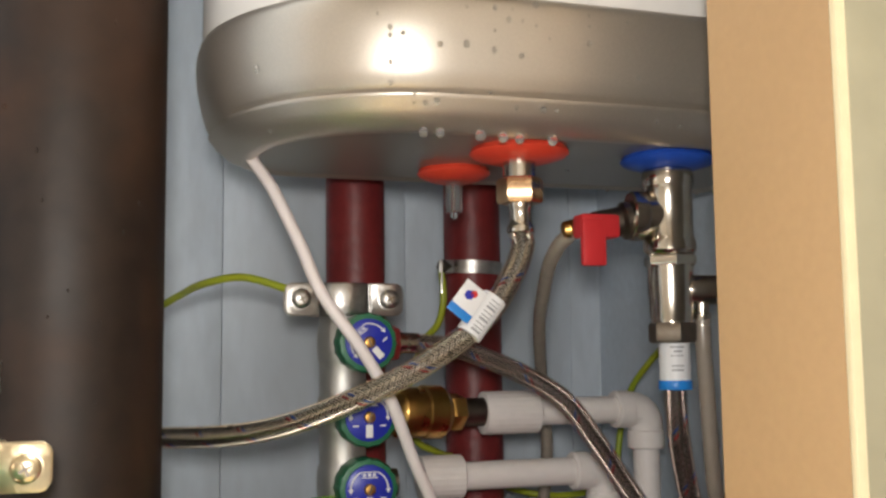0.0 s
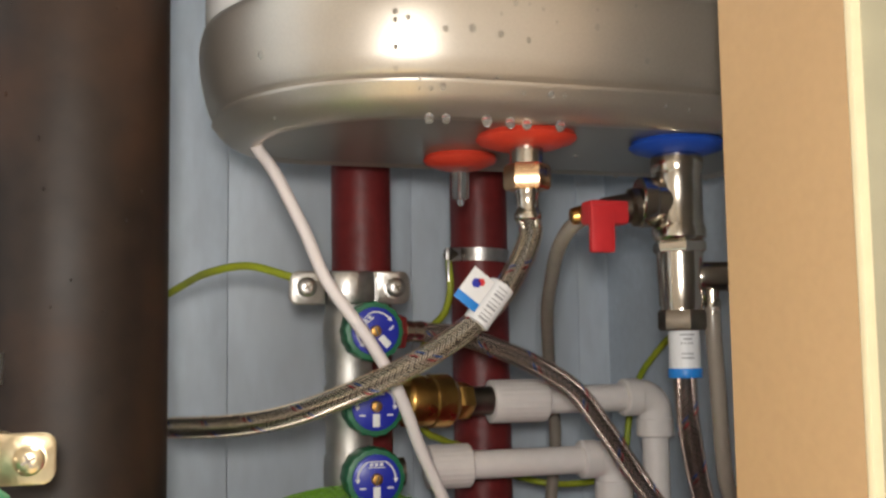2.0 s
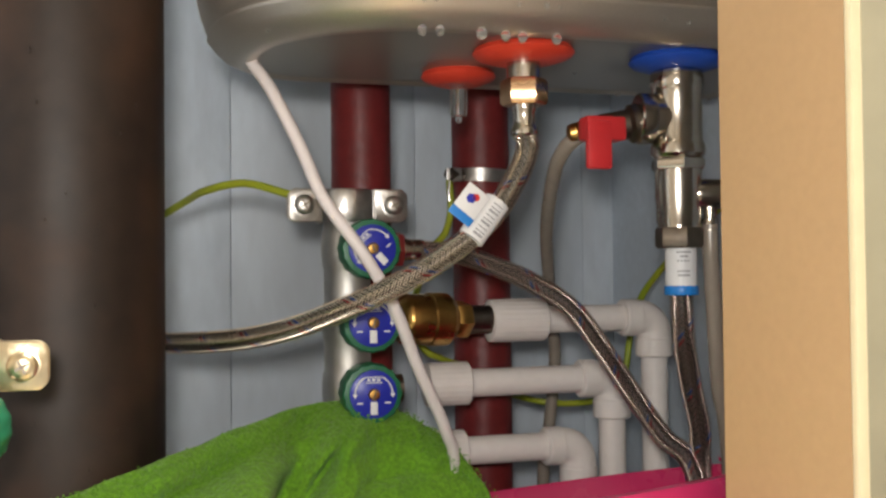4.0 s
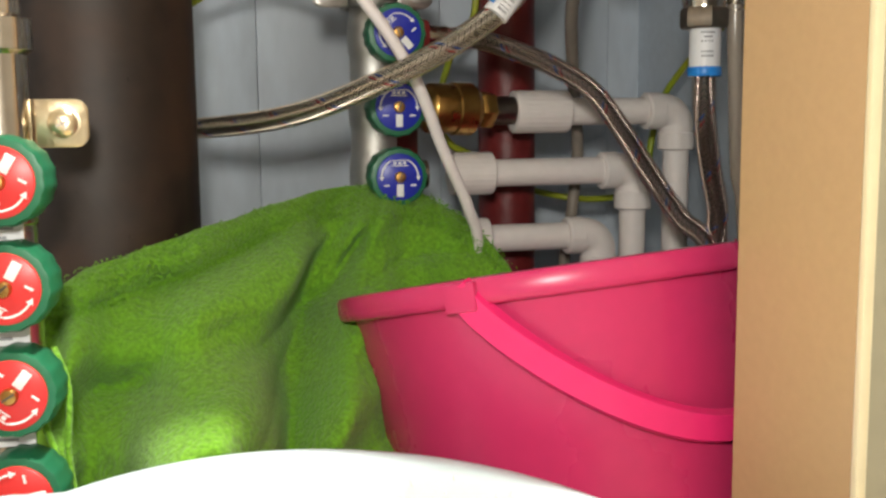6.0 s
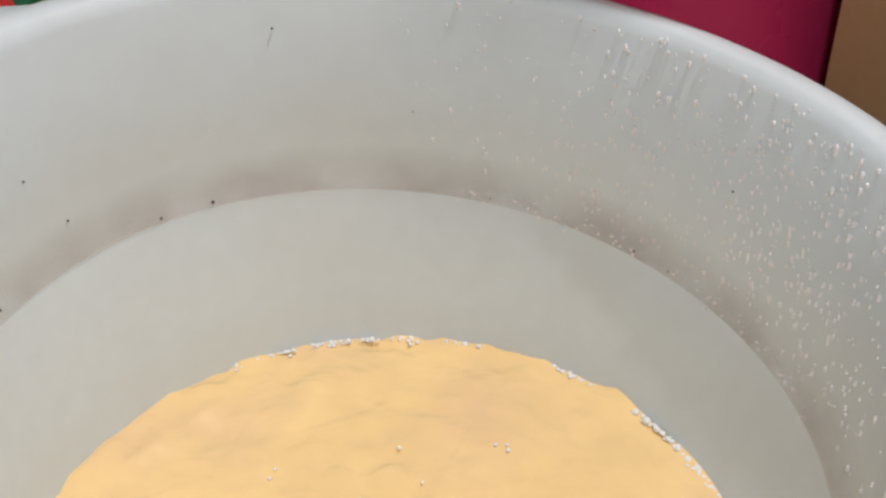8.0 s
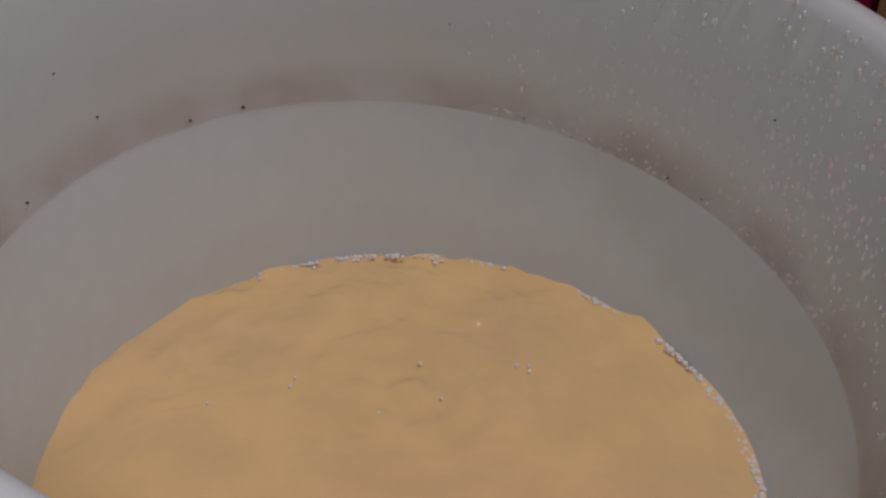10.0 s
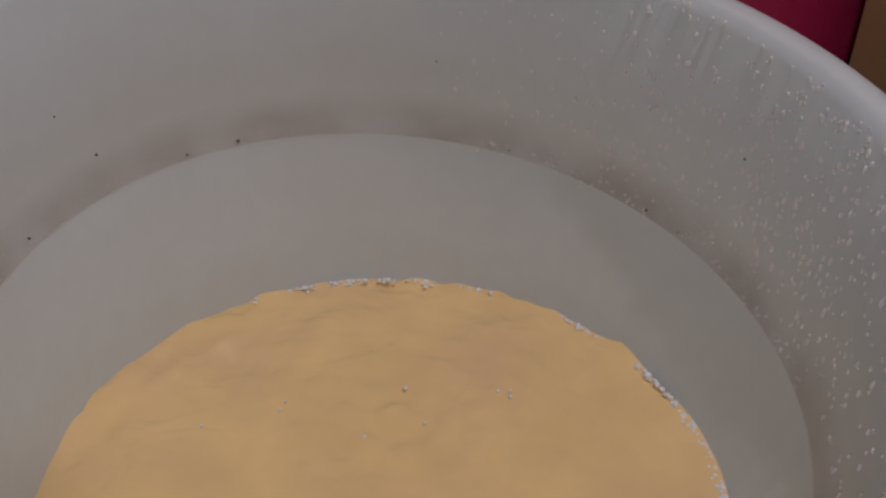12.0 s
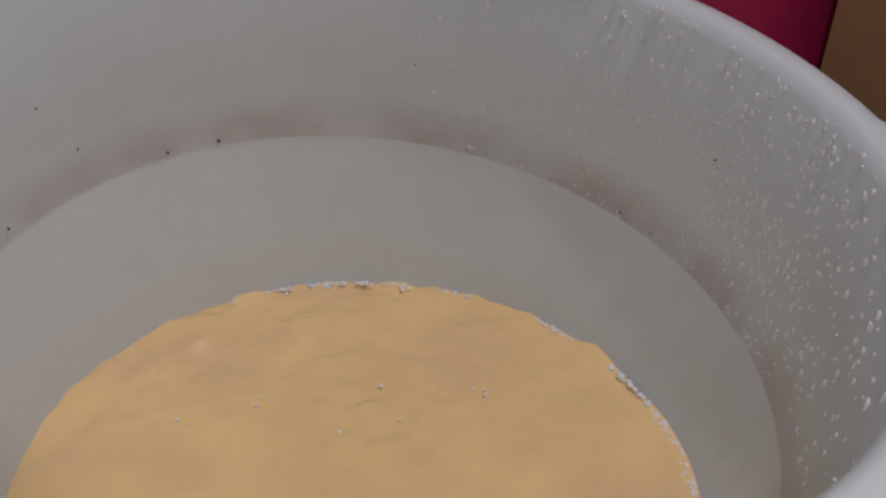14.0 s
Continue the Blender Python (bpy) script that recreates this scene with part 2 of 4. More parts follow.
TERRY = material("green_terry", (0.140, 0.32, 0.014), 0.95, 0, 0.3, 420, 18, 0.9, second=(0.09, 0.26, 0.012), amount=0.5, sheen=0.15)
WHITE_PLASTIC = material("white_plastic", (0.60, 0.685, 0.73), 0.35, 0, 0.02, 110, 12, 0.04, second=(0.57, 0.62, 0.635), amount=0.5, sub=0.05)
GRIME = material("grime_band", (0.48, 0.385, 0.34), 0.6, 0, 0.12, 150, 30, 0.1, second=(0.52, 0.475, 0.44), amount=0.8)
# the scum thins out upwards from its lower edge, and in patches
nt = GRIME.node_tree
pos, split, up, fac, patch, both = (nt.nodes.new("ShaderNode" + k) for k in ("TexCoord", "SeparateXYZ", "MapRange", "MapRange", "TexNoise", "Math"))
nt.links.new(pos.outputs["Object"], split.inputs[0])
nt.links.new(split.outputs["Z"], up.inputs[0])
up.inputs[1].default_value, up.inputs[2].default_value, up.inputs[3].default_value, up.inputs[4].default_value = -0.0886, -0.0690, 0.42, 0.0
patch.inputs["Scale"].default_value, patch.inputs["Detail"].default_value = 34, 8
nt.links.new(pos.outputs["Object"], patch.inputs["Vector"])
fac.inputs[1].default_value, fac.inputs[2].default_value, fac.inputs[3].default_value, fac.inputs[4].default_value = 0.32, 0.66, 0.35, 1.0
nt.links.new(patch.outputs["Fac"], fac.inputs[0])
both.operation = "MULTIPLY"
nt.links.new(up.outputs[0], both.inputs[0])
nt.links.new(fac.outputs[0], both.inputs[1])
nt.links.new(both.outputs[0], nt.nodes["Principled BSDF"].inputs["Alpha"])
WATER = material("rusty_water", (0.95, 0.68, 0.325), 0.6, 0, 0.05, 40, 18, 0.0, second=(0.86, 0.60, 0.34), amount=0.9, ior=1.33, rough_spread=0.05)
# a smooth glossy film, rippled at two scales, over the murk
nt = WATER.node_tree
b = nt.nodes["Principled BSDF"]
b.inputs["Specular IOR Level"].default_value = 0.0
b.inputs["Coat Weight"].default_value, b.inputs["Coat IOR"].default_value, b.inputs["Coat Roughness"].default_value = 1.0, 1.36, 0.03
co = nt.nodes.new("ShaderNodeTexCoord")
height = None
for scale, amount in ((34, 1.0), (85, 0.18)):
    n, k = nt.nodes.new("ShaderNodeTexNoise"), nt.nodes.new("ShaderNodeMath")
    n.inputs["Scale"].default_value, n.inputs["Detail"].default_value, n.inputs["Distortion"].default_value = scale, 2, 0.8
    nt.links.new(co.outputs["Object"], n.inputs["Vector"])
    k.operation, k.inputs[1].default_value = "MULTIPLY_ADD", amount
    nt.links.new(n.outputs["Fac"], k.inputs[0])
    if height:
        nt.links.new(height.outputs[0], k.inputs[2])
    else:
        k.inputs[2].default_value = 0.0
    height = k
ripple = nt.nodes.new("ShaderNodeBump")
ripple.inputs["Strength"].default_value, ripple.inputs["Distance"].default_value = 0.8, 0.0055
nt.links.new(height.outputs[0], ripple.inputs["Height"])
nt.links.new(ripple.outputs[0], b.inputs["Coat Normal"])
# murky: part of the light goes through to the bucket below
clear, blend = nt.nodes.new("ShaderNodeBsdfTransparent"), nt.nodes.new("ShaderNodeMixShader")
clear.inputs[0].default_value, blend.inputs[0].default_value = (0.97, 0.80, 0.42, 1), 0.15
nt.links.new(nt.nodes["Principled BSDF"].outputs[0], blend.inputs[1])
nt.links.new(clear.outputs[0], blend.inputs[2])
nt.links.new(blend.outputs[0], nt.nodes["Material Output"].inputs[0])
DROP = material("water_drop", (0.92, 0.94, 0.95), 0.04, 0, 0.0, 40, 14, 0, transmission=0.92, ior=1.33, rough_spread=0.01)
# clear water made mostly opaque white, its lamp glints painted as body colour
WHITENED_DROP = material("whitened_drop", (0.95, 0.97, 0.98), 0.05, 0, 0.0, 40, 14, 0, transmission=0.25, ior=1.33, rough_spread=0.01)
CLEAR = material("clear_sleeve", (0.9, 0.88, 0.85), 0.05, 0, 0.02, 60, 20, 0.02, transmission=0.95)
DULL_NICKEL = material("dull_nickel", (0.55, 0.54, 0.52), 0.5, 1.0, 0.06, 130, 30, 0.08, second=(0.45, 0.41, 0.36), amount=0.5)
SPECK = material("dark_speck", (0.05, 0.04, 0.035), 0.7)


# ---------- setting ----------
def slab(name, lo, hi, mat, label, category="wall"):
    return solid(name, Geo().box(lo, hi), mat, label, category, kind="structure")


FLOOR_IN = 0.045
slab("floor", (-1.0, -1.0, -0.1), (1.1, 1.1, -0.004), FLOOR_TILE, "brown tiled floor of the small room", "floor")
slab("closet_floor", (-0.22, 0.468, -0.004), (0.47, 0.95, FLOOR_IN), PLASTER, "raised rough closet floor under the buckets", "floor")
wall_back = slab("wall_back", (-0.30, 0.956, 0.0), (0.56, 1.06, 2.4), WALL_PAINT, "back wall behind the pale grey-blue panels")
slab("wall_right", (0.461, 0.449, 0.0), (0.56, 0.956, 2.4), SIDE_PAINT, "pale grey-blue side wall of the closet")
slab("wall_left", (-0.30, 0.449, 0.0), (-0.20, 0.956, 2.4), SIDE_PAINT, "pale grey-blue side wall of the closet")
slab("wall_front", (0.292, 0.383, 0.0), (1.1, 0.449, 2.4), PLASTER, "wall beside the closet opening")
slab("wall_front_far", (-1.0, 0.383, 0.0), (-0.26, 0.449, 2.4), PLASTER, "wall beside the closet opening")
slab("wall_over_opening", (-0.26, 0.383, 2.0), (0.292, 0.449, 2.4), PLASTER, "wall over the closet opening")
slab("wall_room_right", (1.0, -1.0, 0.0), (1.1, 0.383, 2.4), PLASTER, "beige plastered room wall")
slab("wall_room_left", (-1.1, -1.0, 0.0), (-1.0, 0.449, 2.4), PLASTER, "beige plastered room wall")
slab("wall_room_back", (-1.1, -1.1, 0.0), (1.1, -1.0, 2.4), PLASTER, "beige plastered room wall")
slab("ceiling", (-1.1, -1.1, 2.4), (1.1, 1.06, 2.5), PLASTER, "plain pale ceiling", "ceiling")

# jamb lining with its cream edge
jamb = thing("door_jamb", (0.284, 0.41, 0.0), "tan laminate lining of the closet opening with cream edge strip", "door jamb", kind="structure")
g = Geo()
g.add([(0.276, 0.4488, 0), (0.2872, 0.378, 0), (0.2915, 0.378, 0), (0.2915, 0.4488, 0), (0.276, 0.4488, 2.1), (0.2872, 0.378, 2.1), (0.2915, 0.378, 2.1), (0.2915, 0.4488, 2.1)],
      [(0, 1, 2, 3), (7, 6, 5, 4), (0, 4, 5, 1), (1, 5, 6, 2), (2, 6, 7, 3), (3, 7, 4, 0)])
part("lining", g, TAN_LAMINATE, jamb, sharp=20)
part("edge_strip", Geo().box((0.2868, 0.3735, 0), (0.2918, 0.3778, 2.1), 0.0012), CREAM_EDGE, jamb, "cream plastic edge strip")

# glossy tiles beside the opening
tiled = thing("wall_tiling", (0.5, 0.38, 0.0), "glossy olive-beige wall tiles beside the opening, wet with drops", "tiles", kind="structure")
for i in range(3):
    for j in range(5):
        u0, z0 = 0.2925 + i * 0.2, j * 0.6 - 0.45
        part("tile", Geo().box((u0, 0.375, max(0, z0)), (u0 + 0.198, 0.3825, min(2.4, z0 + 0.598)), 0.0012), GLOSS_TILE, tiled)

# pale panels on the back wall
for i in range(6):
    u0 = -0.2 - 0.0265 + i * 0.1641
    part("panel", Geo().box((max(-0.199, u0 + 0.0002), 0.949, 0.0), (min(0.4605, u0 + 0.1639), 0.9555, 2.4), 0.0007), WALL_PAINT, wall_back)


# ---------- water heater ----------
def heater_ring(inset, z, n=120):
    """One level of the rounded heater outline, drawn inwards by inset."""
    u0, u1, w0, w1 = 0.0600 + inset, 0.452 - inset, 0.531 + inset, 0.730 - inset
    out = []
    corners = ((u0, w0, 0.115, 180), (u1, w0, 0.09, 270), (u1, w1, 0.03, 0), (u0, w1, 0.068, 90))
    for u, w, r, a0 in corners:
        r = max(0.012, r - inset)
        cu = u + r if u == u0 else u - r
        cw = w + r if w == w0 else w - r
        for k in range(n // 4):
            a = radians(a0 + 90 * k / (n // 4 - 1))
            out.append((cu + r * math.cos(a), cw + r * math.sin(a), z))
        if a0 == 180:
            out += [(cu + (u1 - max(0.012, 0.09 - inset) - cu) * k / 25, w0, z) for k in range(1, 25)]
    return [(u, w - 0.010 * max(0.0, 1 - ((u - 0.255) / 0.2) ** 2) * (1 if w < 0.62 else 0), z) for u, w, z in out]


def loft(levels, close_low=False, close_high=False):
    g, n = Geo(), len(levels[0])
    fs = []
    for i in range(len(levels) - 1):
        for k in range(n):
            k2 = (k + 1) % n
            fs.append((i * n + k, i * n + k2, (i + 1) * n + k2, (i + 1) * n + k))
    if close_low:
        fs.append(tuple(reversed(range(n))))
    if close_high:
        fs.append(tuple(range((len(levels) - 1) * n, len(levels) * n)))
    return g.add([p for l in levels for p in l], fs)


heater = thing("water_heater", (0.25, 0.65, 0.59), "flat white water heater with silver lower cap, beaded with water", "water heater")
part("casing", loft([heater_ring(0.003, 0.6605), heater_ring(0.002, 0.664), heater_ring(0.002, 1.28), heater_ring(0.03, 1.31)], True, True), WHITE_ENAMEL, heater, "white enamelled casing")
cap = [(0.034, 0.5945), (0.030, 0.5925), (0.024, 0.5935), (0.016, 0.5970), (0.0105, 0.6020), (0.0072, 0.6065), (0.0060, 0.6078), (0.0062, 0.6086), (0.0090, 0.6091), (0.0084, 0.6100), (0.0070, 0.6112), (0.0052, 0.6130),
       (0.0025, 0.6210), (0.0004, 0.6300), (-0.0012, 0.6400), (-0.0018, 0.6480), (-0.0014, 0.6550), (-0.0002, 0.6590), (0.002, 0.6603), (0.005, 0.6604)]
part("lower_cap", loft([heater_ring(a, z) for a, z in cap]), SILVER_PAINT, heater, "silver painted lower cap", sharp=60)
part("base_plate", loft([heater_ring(0.034, 0.5945), heater_ring(0.036, 0.5952)], True, True), SHADED_SILVER, heater, "flat silver base plate, underside shade put into its colour")


def gasket(u, w, r, mat, label, z=0.5925):
    g = Geo().lathe([(r * 0.45, z - 0.0062), (r * 0.6, z - 0.0060), (r * 0.93, z - 0.0030), (r, z - 0.0010), (r * 0.97, z + 0.0008), (r * 0.90, z + 0.0038)], Matrix.Translation((u, w, 0)), 40)
    return part("gasket", g, mat, heater, label)


gasket(0.236, 0.5876, 0.0290, RED_RUBBER, "red rubber ring of the hot outlet")
gasket(0.333, 0.5876, 0.0290, BLUE_RUBBER, "blue rubber ring of the cold inlet")
gasket(0.2200, 0.6610, 0.0235, RED_RUBBER, "small red rubber ring")
g = Geo().lathe([(0.0035, 0.5665), (0.0050, 0.567), (0.0055, 0.570), (0.0055, 0.588), (0.0045, 0.589)], Matrix.Translation((0.2200, 0.6610, 0)), 20)
part("sensor_sleeve", g, CLEAR, heater, "short clear sleeve")


# ---------- braided hoses ----------
def ribbon(g, line, frames, r, phase, turns, sense, count, width):
    """One wire of the braid: a thin strip winding round the hose, over and under its crossings."""
    vs, fs, d = [], [], 0.0
    for i, p in enumerate(line):
        if i:
            d += (line[i] - line[i - 1]).length
        a = phase + sense * 2 * math.pi * turns * d
        rad = r * (0.950 + 0.150 * sense * math.cos(count / 2 * a))
        a1, a2 = frames[i]
        for s in (-1, 0, 1):
            q = a + s * width / r
            vs.append(p + (a1 * math.cos(q) + a2 * math.sin(q)) * (rad + (0.00028 if s == 0 else 0.0)))
    for i in range(len(line) - 1):
        for k in (0, 1):
            fs.append((i * 3 + k, i * 3 + k + 1, i * 3 + k + 4, i * 3 + k + 3))
    g.add(vs, fs)


def braided_hose(points, r, label, wire, core, count=10, turns=27.0):
    line = curve(points, 0.00055)
    hose = thing("braided_hose", points[0], label, "hose", "braided hoses")
    part("hose_core", Geo().tube(line[::4] + [line[-1]], r * 0.945, 16), core, hose)
    frames = sweep(line)
    wires, threads = Geo(), {0: Geo(), 1: Geo()}
    for k in range(count):
        for sense in (-1, 1):
            for n, off in enumerate((-0.22, 0.22)):
                g = wires
                if sense == 1 and n == 0 and k in (0, 1):
                    g = threads[k % 2]
                ribbon(g, line, frames, r, 2 * math.pi * (k + off) / count, turns, sense, count, 2 * math.pi * r / count * 0.095)
    part("braid", wires, wire, hose, "woven steel wire", kind="stuff")
    part("thread", threads[0], RED_THREAD, hose, "red marker thread")
    part("thread", threads[1], BLUE_THREAD, hose, "blue marker thread")
    return hose, line


H1 = [(0.2356, 0.5876, 0.5479), (0.2373, 0.588, 0.5366), (0.2283, 0.588, 0.517), (0.2133, 0.585, 0.4976), (0.1898, 0.585, 0.4789), (0.1621, 0.59, 0.4623), (0.1338, 0.605, 0.4485), (0.1066, 0.63, 0.4371), (0.0787, 0.665, 0.4302), (0.0454, 0.715, 0.4267), (0.0253, 0.73, 0.4281), (-0.05, 0.77, 0.43)]
hot, line = braided_hose(H1, 0.0060, "shiny steel braided hose curving from the red hot outlet", STEEL_WIRE, RUBBER)
part("ferrule", Geo().lathe([(0.0066, 0.545), (0.0078, 0.546), (0.0078, 0.5485), (0.0070, 0.550), (0.0064, 0.552), (0.0064, 0.5585), (0.0072, 0.560), (0.0072, 0.5625)], Matrix.Translation((0.236, 0.5876, 0)), 24), CHROME, hot, "plated crimp ferrule")
part("union_nut", Geo().hexnut(0.0135, 0.0145, Matrix.Translation((0.236, 0.5876, 0.5625)) @ Matrix.Rotation(radians(-22), 4, "Z")), COPPER_NUT, hot, "bronze coloured hexagon nut")
part("collar", Geo().lathe([(0.0095, 0.577), (0.0095, 0.5885)], Matrix.Translation((0.236, 0.5876, 0)), 24), CHROME, hot)

H2 = [(0.195, 0.690, 0.4845), (0.2018, 0.69, 0.4841), (0.2237, 0.68, 0.4812), (0.2416, 0.665, 0.4738), (0.2625, 0.65, 0.4629), (0.2848, 0.64, 0.4469), (0.303, 0.635, 0.4222), (0.3229, 0.63, 0.3911), (0.3369, 0.62, 0.367), (0.3506, 0.61, 0.350), (0.358, 0.60, 0.30)]
cold2, _ = braided_hose(H2, 0.0057, "dull coated braided hose sagging from the manifold to the bucket", GREY_WIRE, RUBBER)
part("ferrule", Geo().lathe([(0.0068, 0), (0.0075, 0.001), (0.0075, 0.006), (0.0068, 0.008), (0.0068, 0.016), (0.0062, 0.018)], axis((0.186, 0.692, 0.4847), (1, -0.1, -0.03)), 20), CHROME, cold2, "plated crimp ferrule")

H3 = [(0.3327, 0.5876, 0.466), (0.3327, 0.5876, 0.4581), (0.3352, 0.59, 0.4302), (0.3455, 0.6, 0.3994), (0.3535, 0.605, 0.3746), (0.3563, 0.61, 0.353), (0.357, 0.605, 0.30)]
cold3, _ = braided_hose(H3, 0.0061, "dull coated braided hose hanging under the safety valve", GREY_WIRE, RUBBER)
part("sleeve_label", Geo().lathe([(0.0088, 0.4575), (0.0092, 0.458), (0.0092, 0.482), (0.0086, 0.4825)], Matrix.Translation((0.333, 0.5876, 0)), 24), TAG_PAPER, cold3, "white printed paper sleeve")
part("sleeve_band", Geo().lathe([(0.0097, 0.4545), (0.0100, 0.455), (0.0100, 0.4595), (0.0097, 0.460)], Matrix.Translation((0.333, 0.5876, 0)), 24), TAG_BLUE, cold3, "blue band of the sleeve")
for i, (z, a, n) in enumerate(((0.4790, 10, 7), (0.4765, 8, 5), (0.4740, 16, 4), (0.4680, 12, 5), (0.4655, 10, 6))):
    g = Geo()
    for k in range(n):
        b = radians(255 + (k - n / 2) * a * 0.75)
        g.box((-0.0005, -0.0003, 0), (0.0005, 0.0003, 0.0011), 0, Matrix.Translation((0.333 + 0.0093 * math.cos(b), 0.5876 + 0.0093 * math.sin(b), z)) @ Matrix.Rotation(b + math.pi / 2, 4, "Z"))
    part("print_line", g, TAG_GREY, cold3)

# paper tag stuck round the hot hose
tag = thing("hose_tag", (0.206, 0.578, 0.505), "white and blue paper tag wrapped round the hose", "tag")
d1 = Vector((0.0153, 0, 0.0197)).normalized()
seat = Matrix.Translation((0.2095, 0.5815, 0.4975)) @ Matrix(((d1.x, 0, -d1.z, 0), (0, 1, 0, 0), (d1.z, 0, d1.x, 0), (0, 0, 0, 1)))
part("wrap", Geo().lathe([(0.0072, -0.013), (0.0076, -0.0125), (0.0076, 0.0125), (0.0072, 0.013)], seat @ Matrix.Rotation(math.pi / 2, 4, "Y"), 24), TAG_PAPER, tag, "clear and white wrap")
part("flag", Geo().box((-0.010, -0.0072, 0.006), (0.010, -0.0066, 0.0205), 0.0002, seat), TAG_PAPER, tag, "white paper flag")
part("flag_band", Geo().box((-0.0105, -0.0078, 0.006), (-0.0055, -0.0073, 0.0208), 0.0002, seat), TAG_BLUE, tag, "blue band")
part("spot", Geo().lathe([(0.0028, 0), (0.0028, 0.0005)], seat @ axis((0.003, -0.0073, 0.0145), (0, -1, 0)), 6), BLUE_DIAL, tag, "blue spot")
part("spot", Geo().lathe([(0.0022, 0), (0.0022, 0.0005)], seat @ axis((0.005, -0.0073, 0.0125), (0, -1, 0)), 6), RED_DIAL, tag, "red spot")
g = Geo()
for k in range(9):
    g.box((-0.011 + k * 0.0025, -0.0079, -0.0030), (-0.011 + k * 0.0025 + (0.0006 if k % 3 else 0.0013), -0.0074, 0.0030), 0, seat)
part("bar_print", g, TAG_GREY, tag, "grey bars")

# ---------- cold inlet fittings ----------
fit_u, fit_w = 0.3320, 0.5876
tee = thing("cold_inlet_fitting", (fit_u, fit_w, 0.484), "nickel plated tee and safety valve under the blue inlet", "pipe fitting")
T0 = Matrix.Translation((fit_u, fit_w, 0))
part("tee_body", Geo().lathe([(0.0125, 0.587), (0.0150, 0.5855), (0.0155, 0.583), (0.0155, 0.577), (0.0148, 0.575), (0.0143, 0.574), (0.0143, 0.546), (0.0150, 0.544), (0.0158, 0.542), (0.0158, 0.537), (0.0140, 0.535)], T0, 36), CHROME, tee, "nickel plated tee")
part("branch", Geo().lathe([(0.0125, 0.006), (0.0125, 0.015), (0.0145, 0.0155), (0.0150, 0.0165), (0.0150, 0.0235), (0.0140, 0.0245)], axis((fit_u, fit_w, 0.558), (-1, 0.18, 0)), 32), CHROME, tee, "side branch of the tee")
part("hex_collar", Geo().hexnut(0.0160, 0.0075, Matrix.Translation((fit_u, fit_w, 0.5275)) @ Matrix.Rotation(radians(14), 4, "Z")), CHROME, tee, "hexagon collar")
part("valve_body", Geo().lathe([(0.0135, 0.528), (0.0135, 0.512), (0.0130, 0.508), (0.0130, 0.498), (0.0122, 0.4955), (0.0122, 0.494)], T0, 32), CHROME, tee, "safety valve body")
part("lower_nut", Geo().hexnut(0.0142, 0.0125, Matrix.Translation((fit_u, fit_w, 0.4820)) @ Matrix.Rotation(radians(20), 4, "Z")), DARK_METAL, tee, "dark wet hexagon nut")
side = axis((fit_u + 0.003, fit_w - 0.004, 0.5135), (1, -0.12, 0.0))
part("spring_housing", Geo().lathe([(0.0075, 0.004), (0.0088, 0.007), (0.0088, 0.026), (0.0100, 0.027), (0.0100, 0.034)], side, 28), CHROME, tee, "horizontal spring housing")
part("release_cap", Geo().lathe([(0.0125, 0.034), (0.0130, 0.035), (0.0130, 0.048), (0.0110, 0.050)], side, 24, lobes=10, lobe_depth=0.03), RED_LEVER, tee, "dark red release cap")
part("drain_spout", Geo().lathe([(0.0040, 0.5085), (0.0040, 0.500), (0.0050, 0.499), (0.0050, 0.496), (0.0040, 0.4945), (0.0048, 0.4925), (0.0036, 0.488)], Matrix.Translation((fit_u + 0.017, fit_w - 0.006, 0)), 18), CHROME, tee, "small ribbed drain spout")

# drain valve with red lever on the branch
drain = thing("drain_valve", (0.300, 0.592, 0.552), "small ball valve with a bright red lever", "valve")
m = axis((fit_u - 0.024, fit_w + 0.0043, 0.5555), (-1, 0.18, -0.16))
part("body", Geo().lathe([(0.0115, 0.0), (0.0115, 0.004), (0.0090, 0.006), (0.0085, 0.022), (0.0070, 0.024), (0.0055, 0.030)], m, 24), DARK_METAL, drain, "dull plated valve body")
part("barb", Geo().lathe([(0.0040, 0.030), (0.0060, 0.0305), (0.0060, 0.033), (0.0045, 0.0335), (0.0060, 0.034), (0.0060, 0.0365), (0.0045, 0.037), (0.0058, 0.0375), (0.0050, 0.041), (0.003, 0.042)], m, 20), BRASS, drain, "ribbed brass hose tail")
g = Geo()
lv = Matrix.Translation((0.2795, 0.578, -0.0025))
g.box((-0.011, -0.004, 0.545), (0.0135, 0.010, 0.5590), 0.0025, lv)
g.box((-0.0115, -0.006, 0.5285), (0.0035, -0.001, 0.556), 0.0020, lv )
part("lever", g, RED_LEVER, drain, "bright red plastic lever")


def clear_tube(points, r, label):
    return solid("clear_tube", Geo().tube(curve(points, 0.006), r, 14), CLEAR_TUBE, label, "tube", "drain tubes")


clear_tube([(0.2740, 0.5985, 0.5480), (0.2690, 0.605, 0.5425), (0.2690, 0.62, 0.534), (0.2774, 0.65, 0.5216), (0.2938, 0.7, 0.498), (0.315, 0.75, 0.465), (0.3272, 0.775, 0.4351), (0.3312, 0.78, 0.4021), (0.3254, 0.78, 0.349), (0.3206, 0.78, 0.3145), (0.318, 0.78, 0.05)], 0.0046, "smoky clear tube drooping from the drain valve")
clear_tube([(0.349, 0.5816, 0.497), (0.3492, 0.582, 0.48), (0.352, 0.584, 0.45), (0.357, 0.588, 0.40), (0.366, 0.592, 0.34), (0.375, 0.60, 0.05)], 0.0048, "smoky clear tube hanging from the safety valve spout")

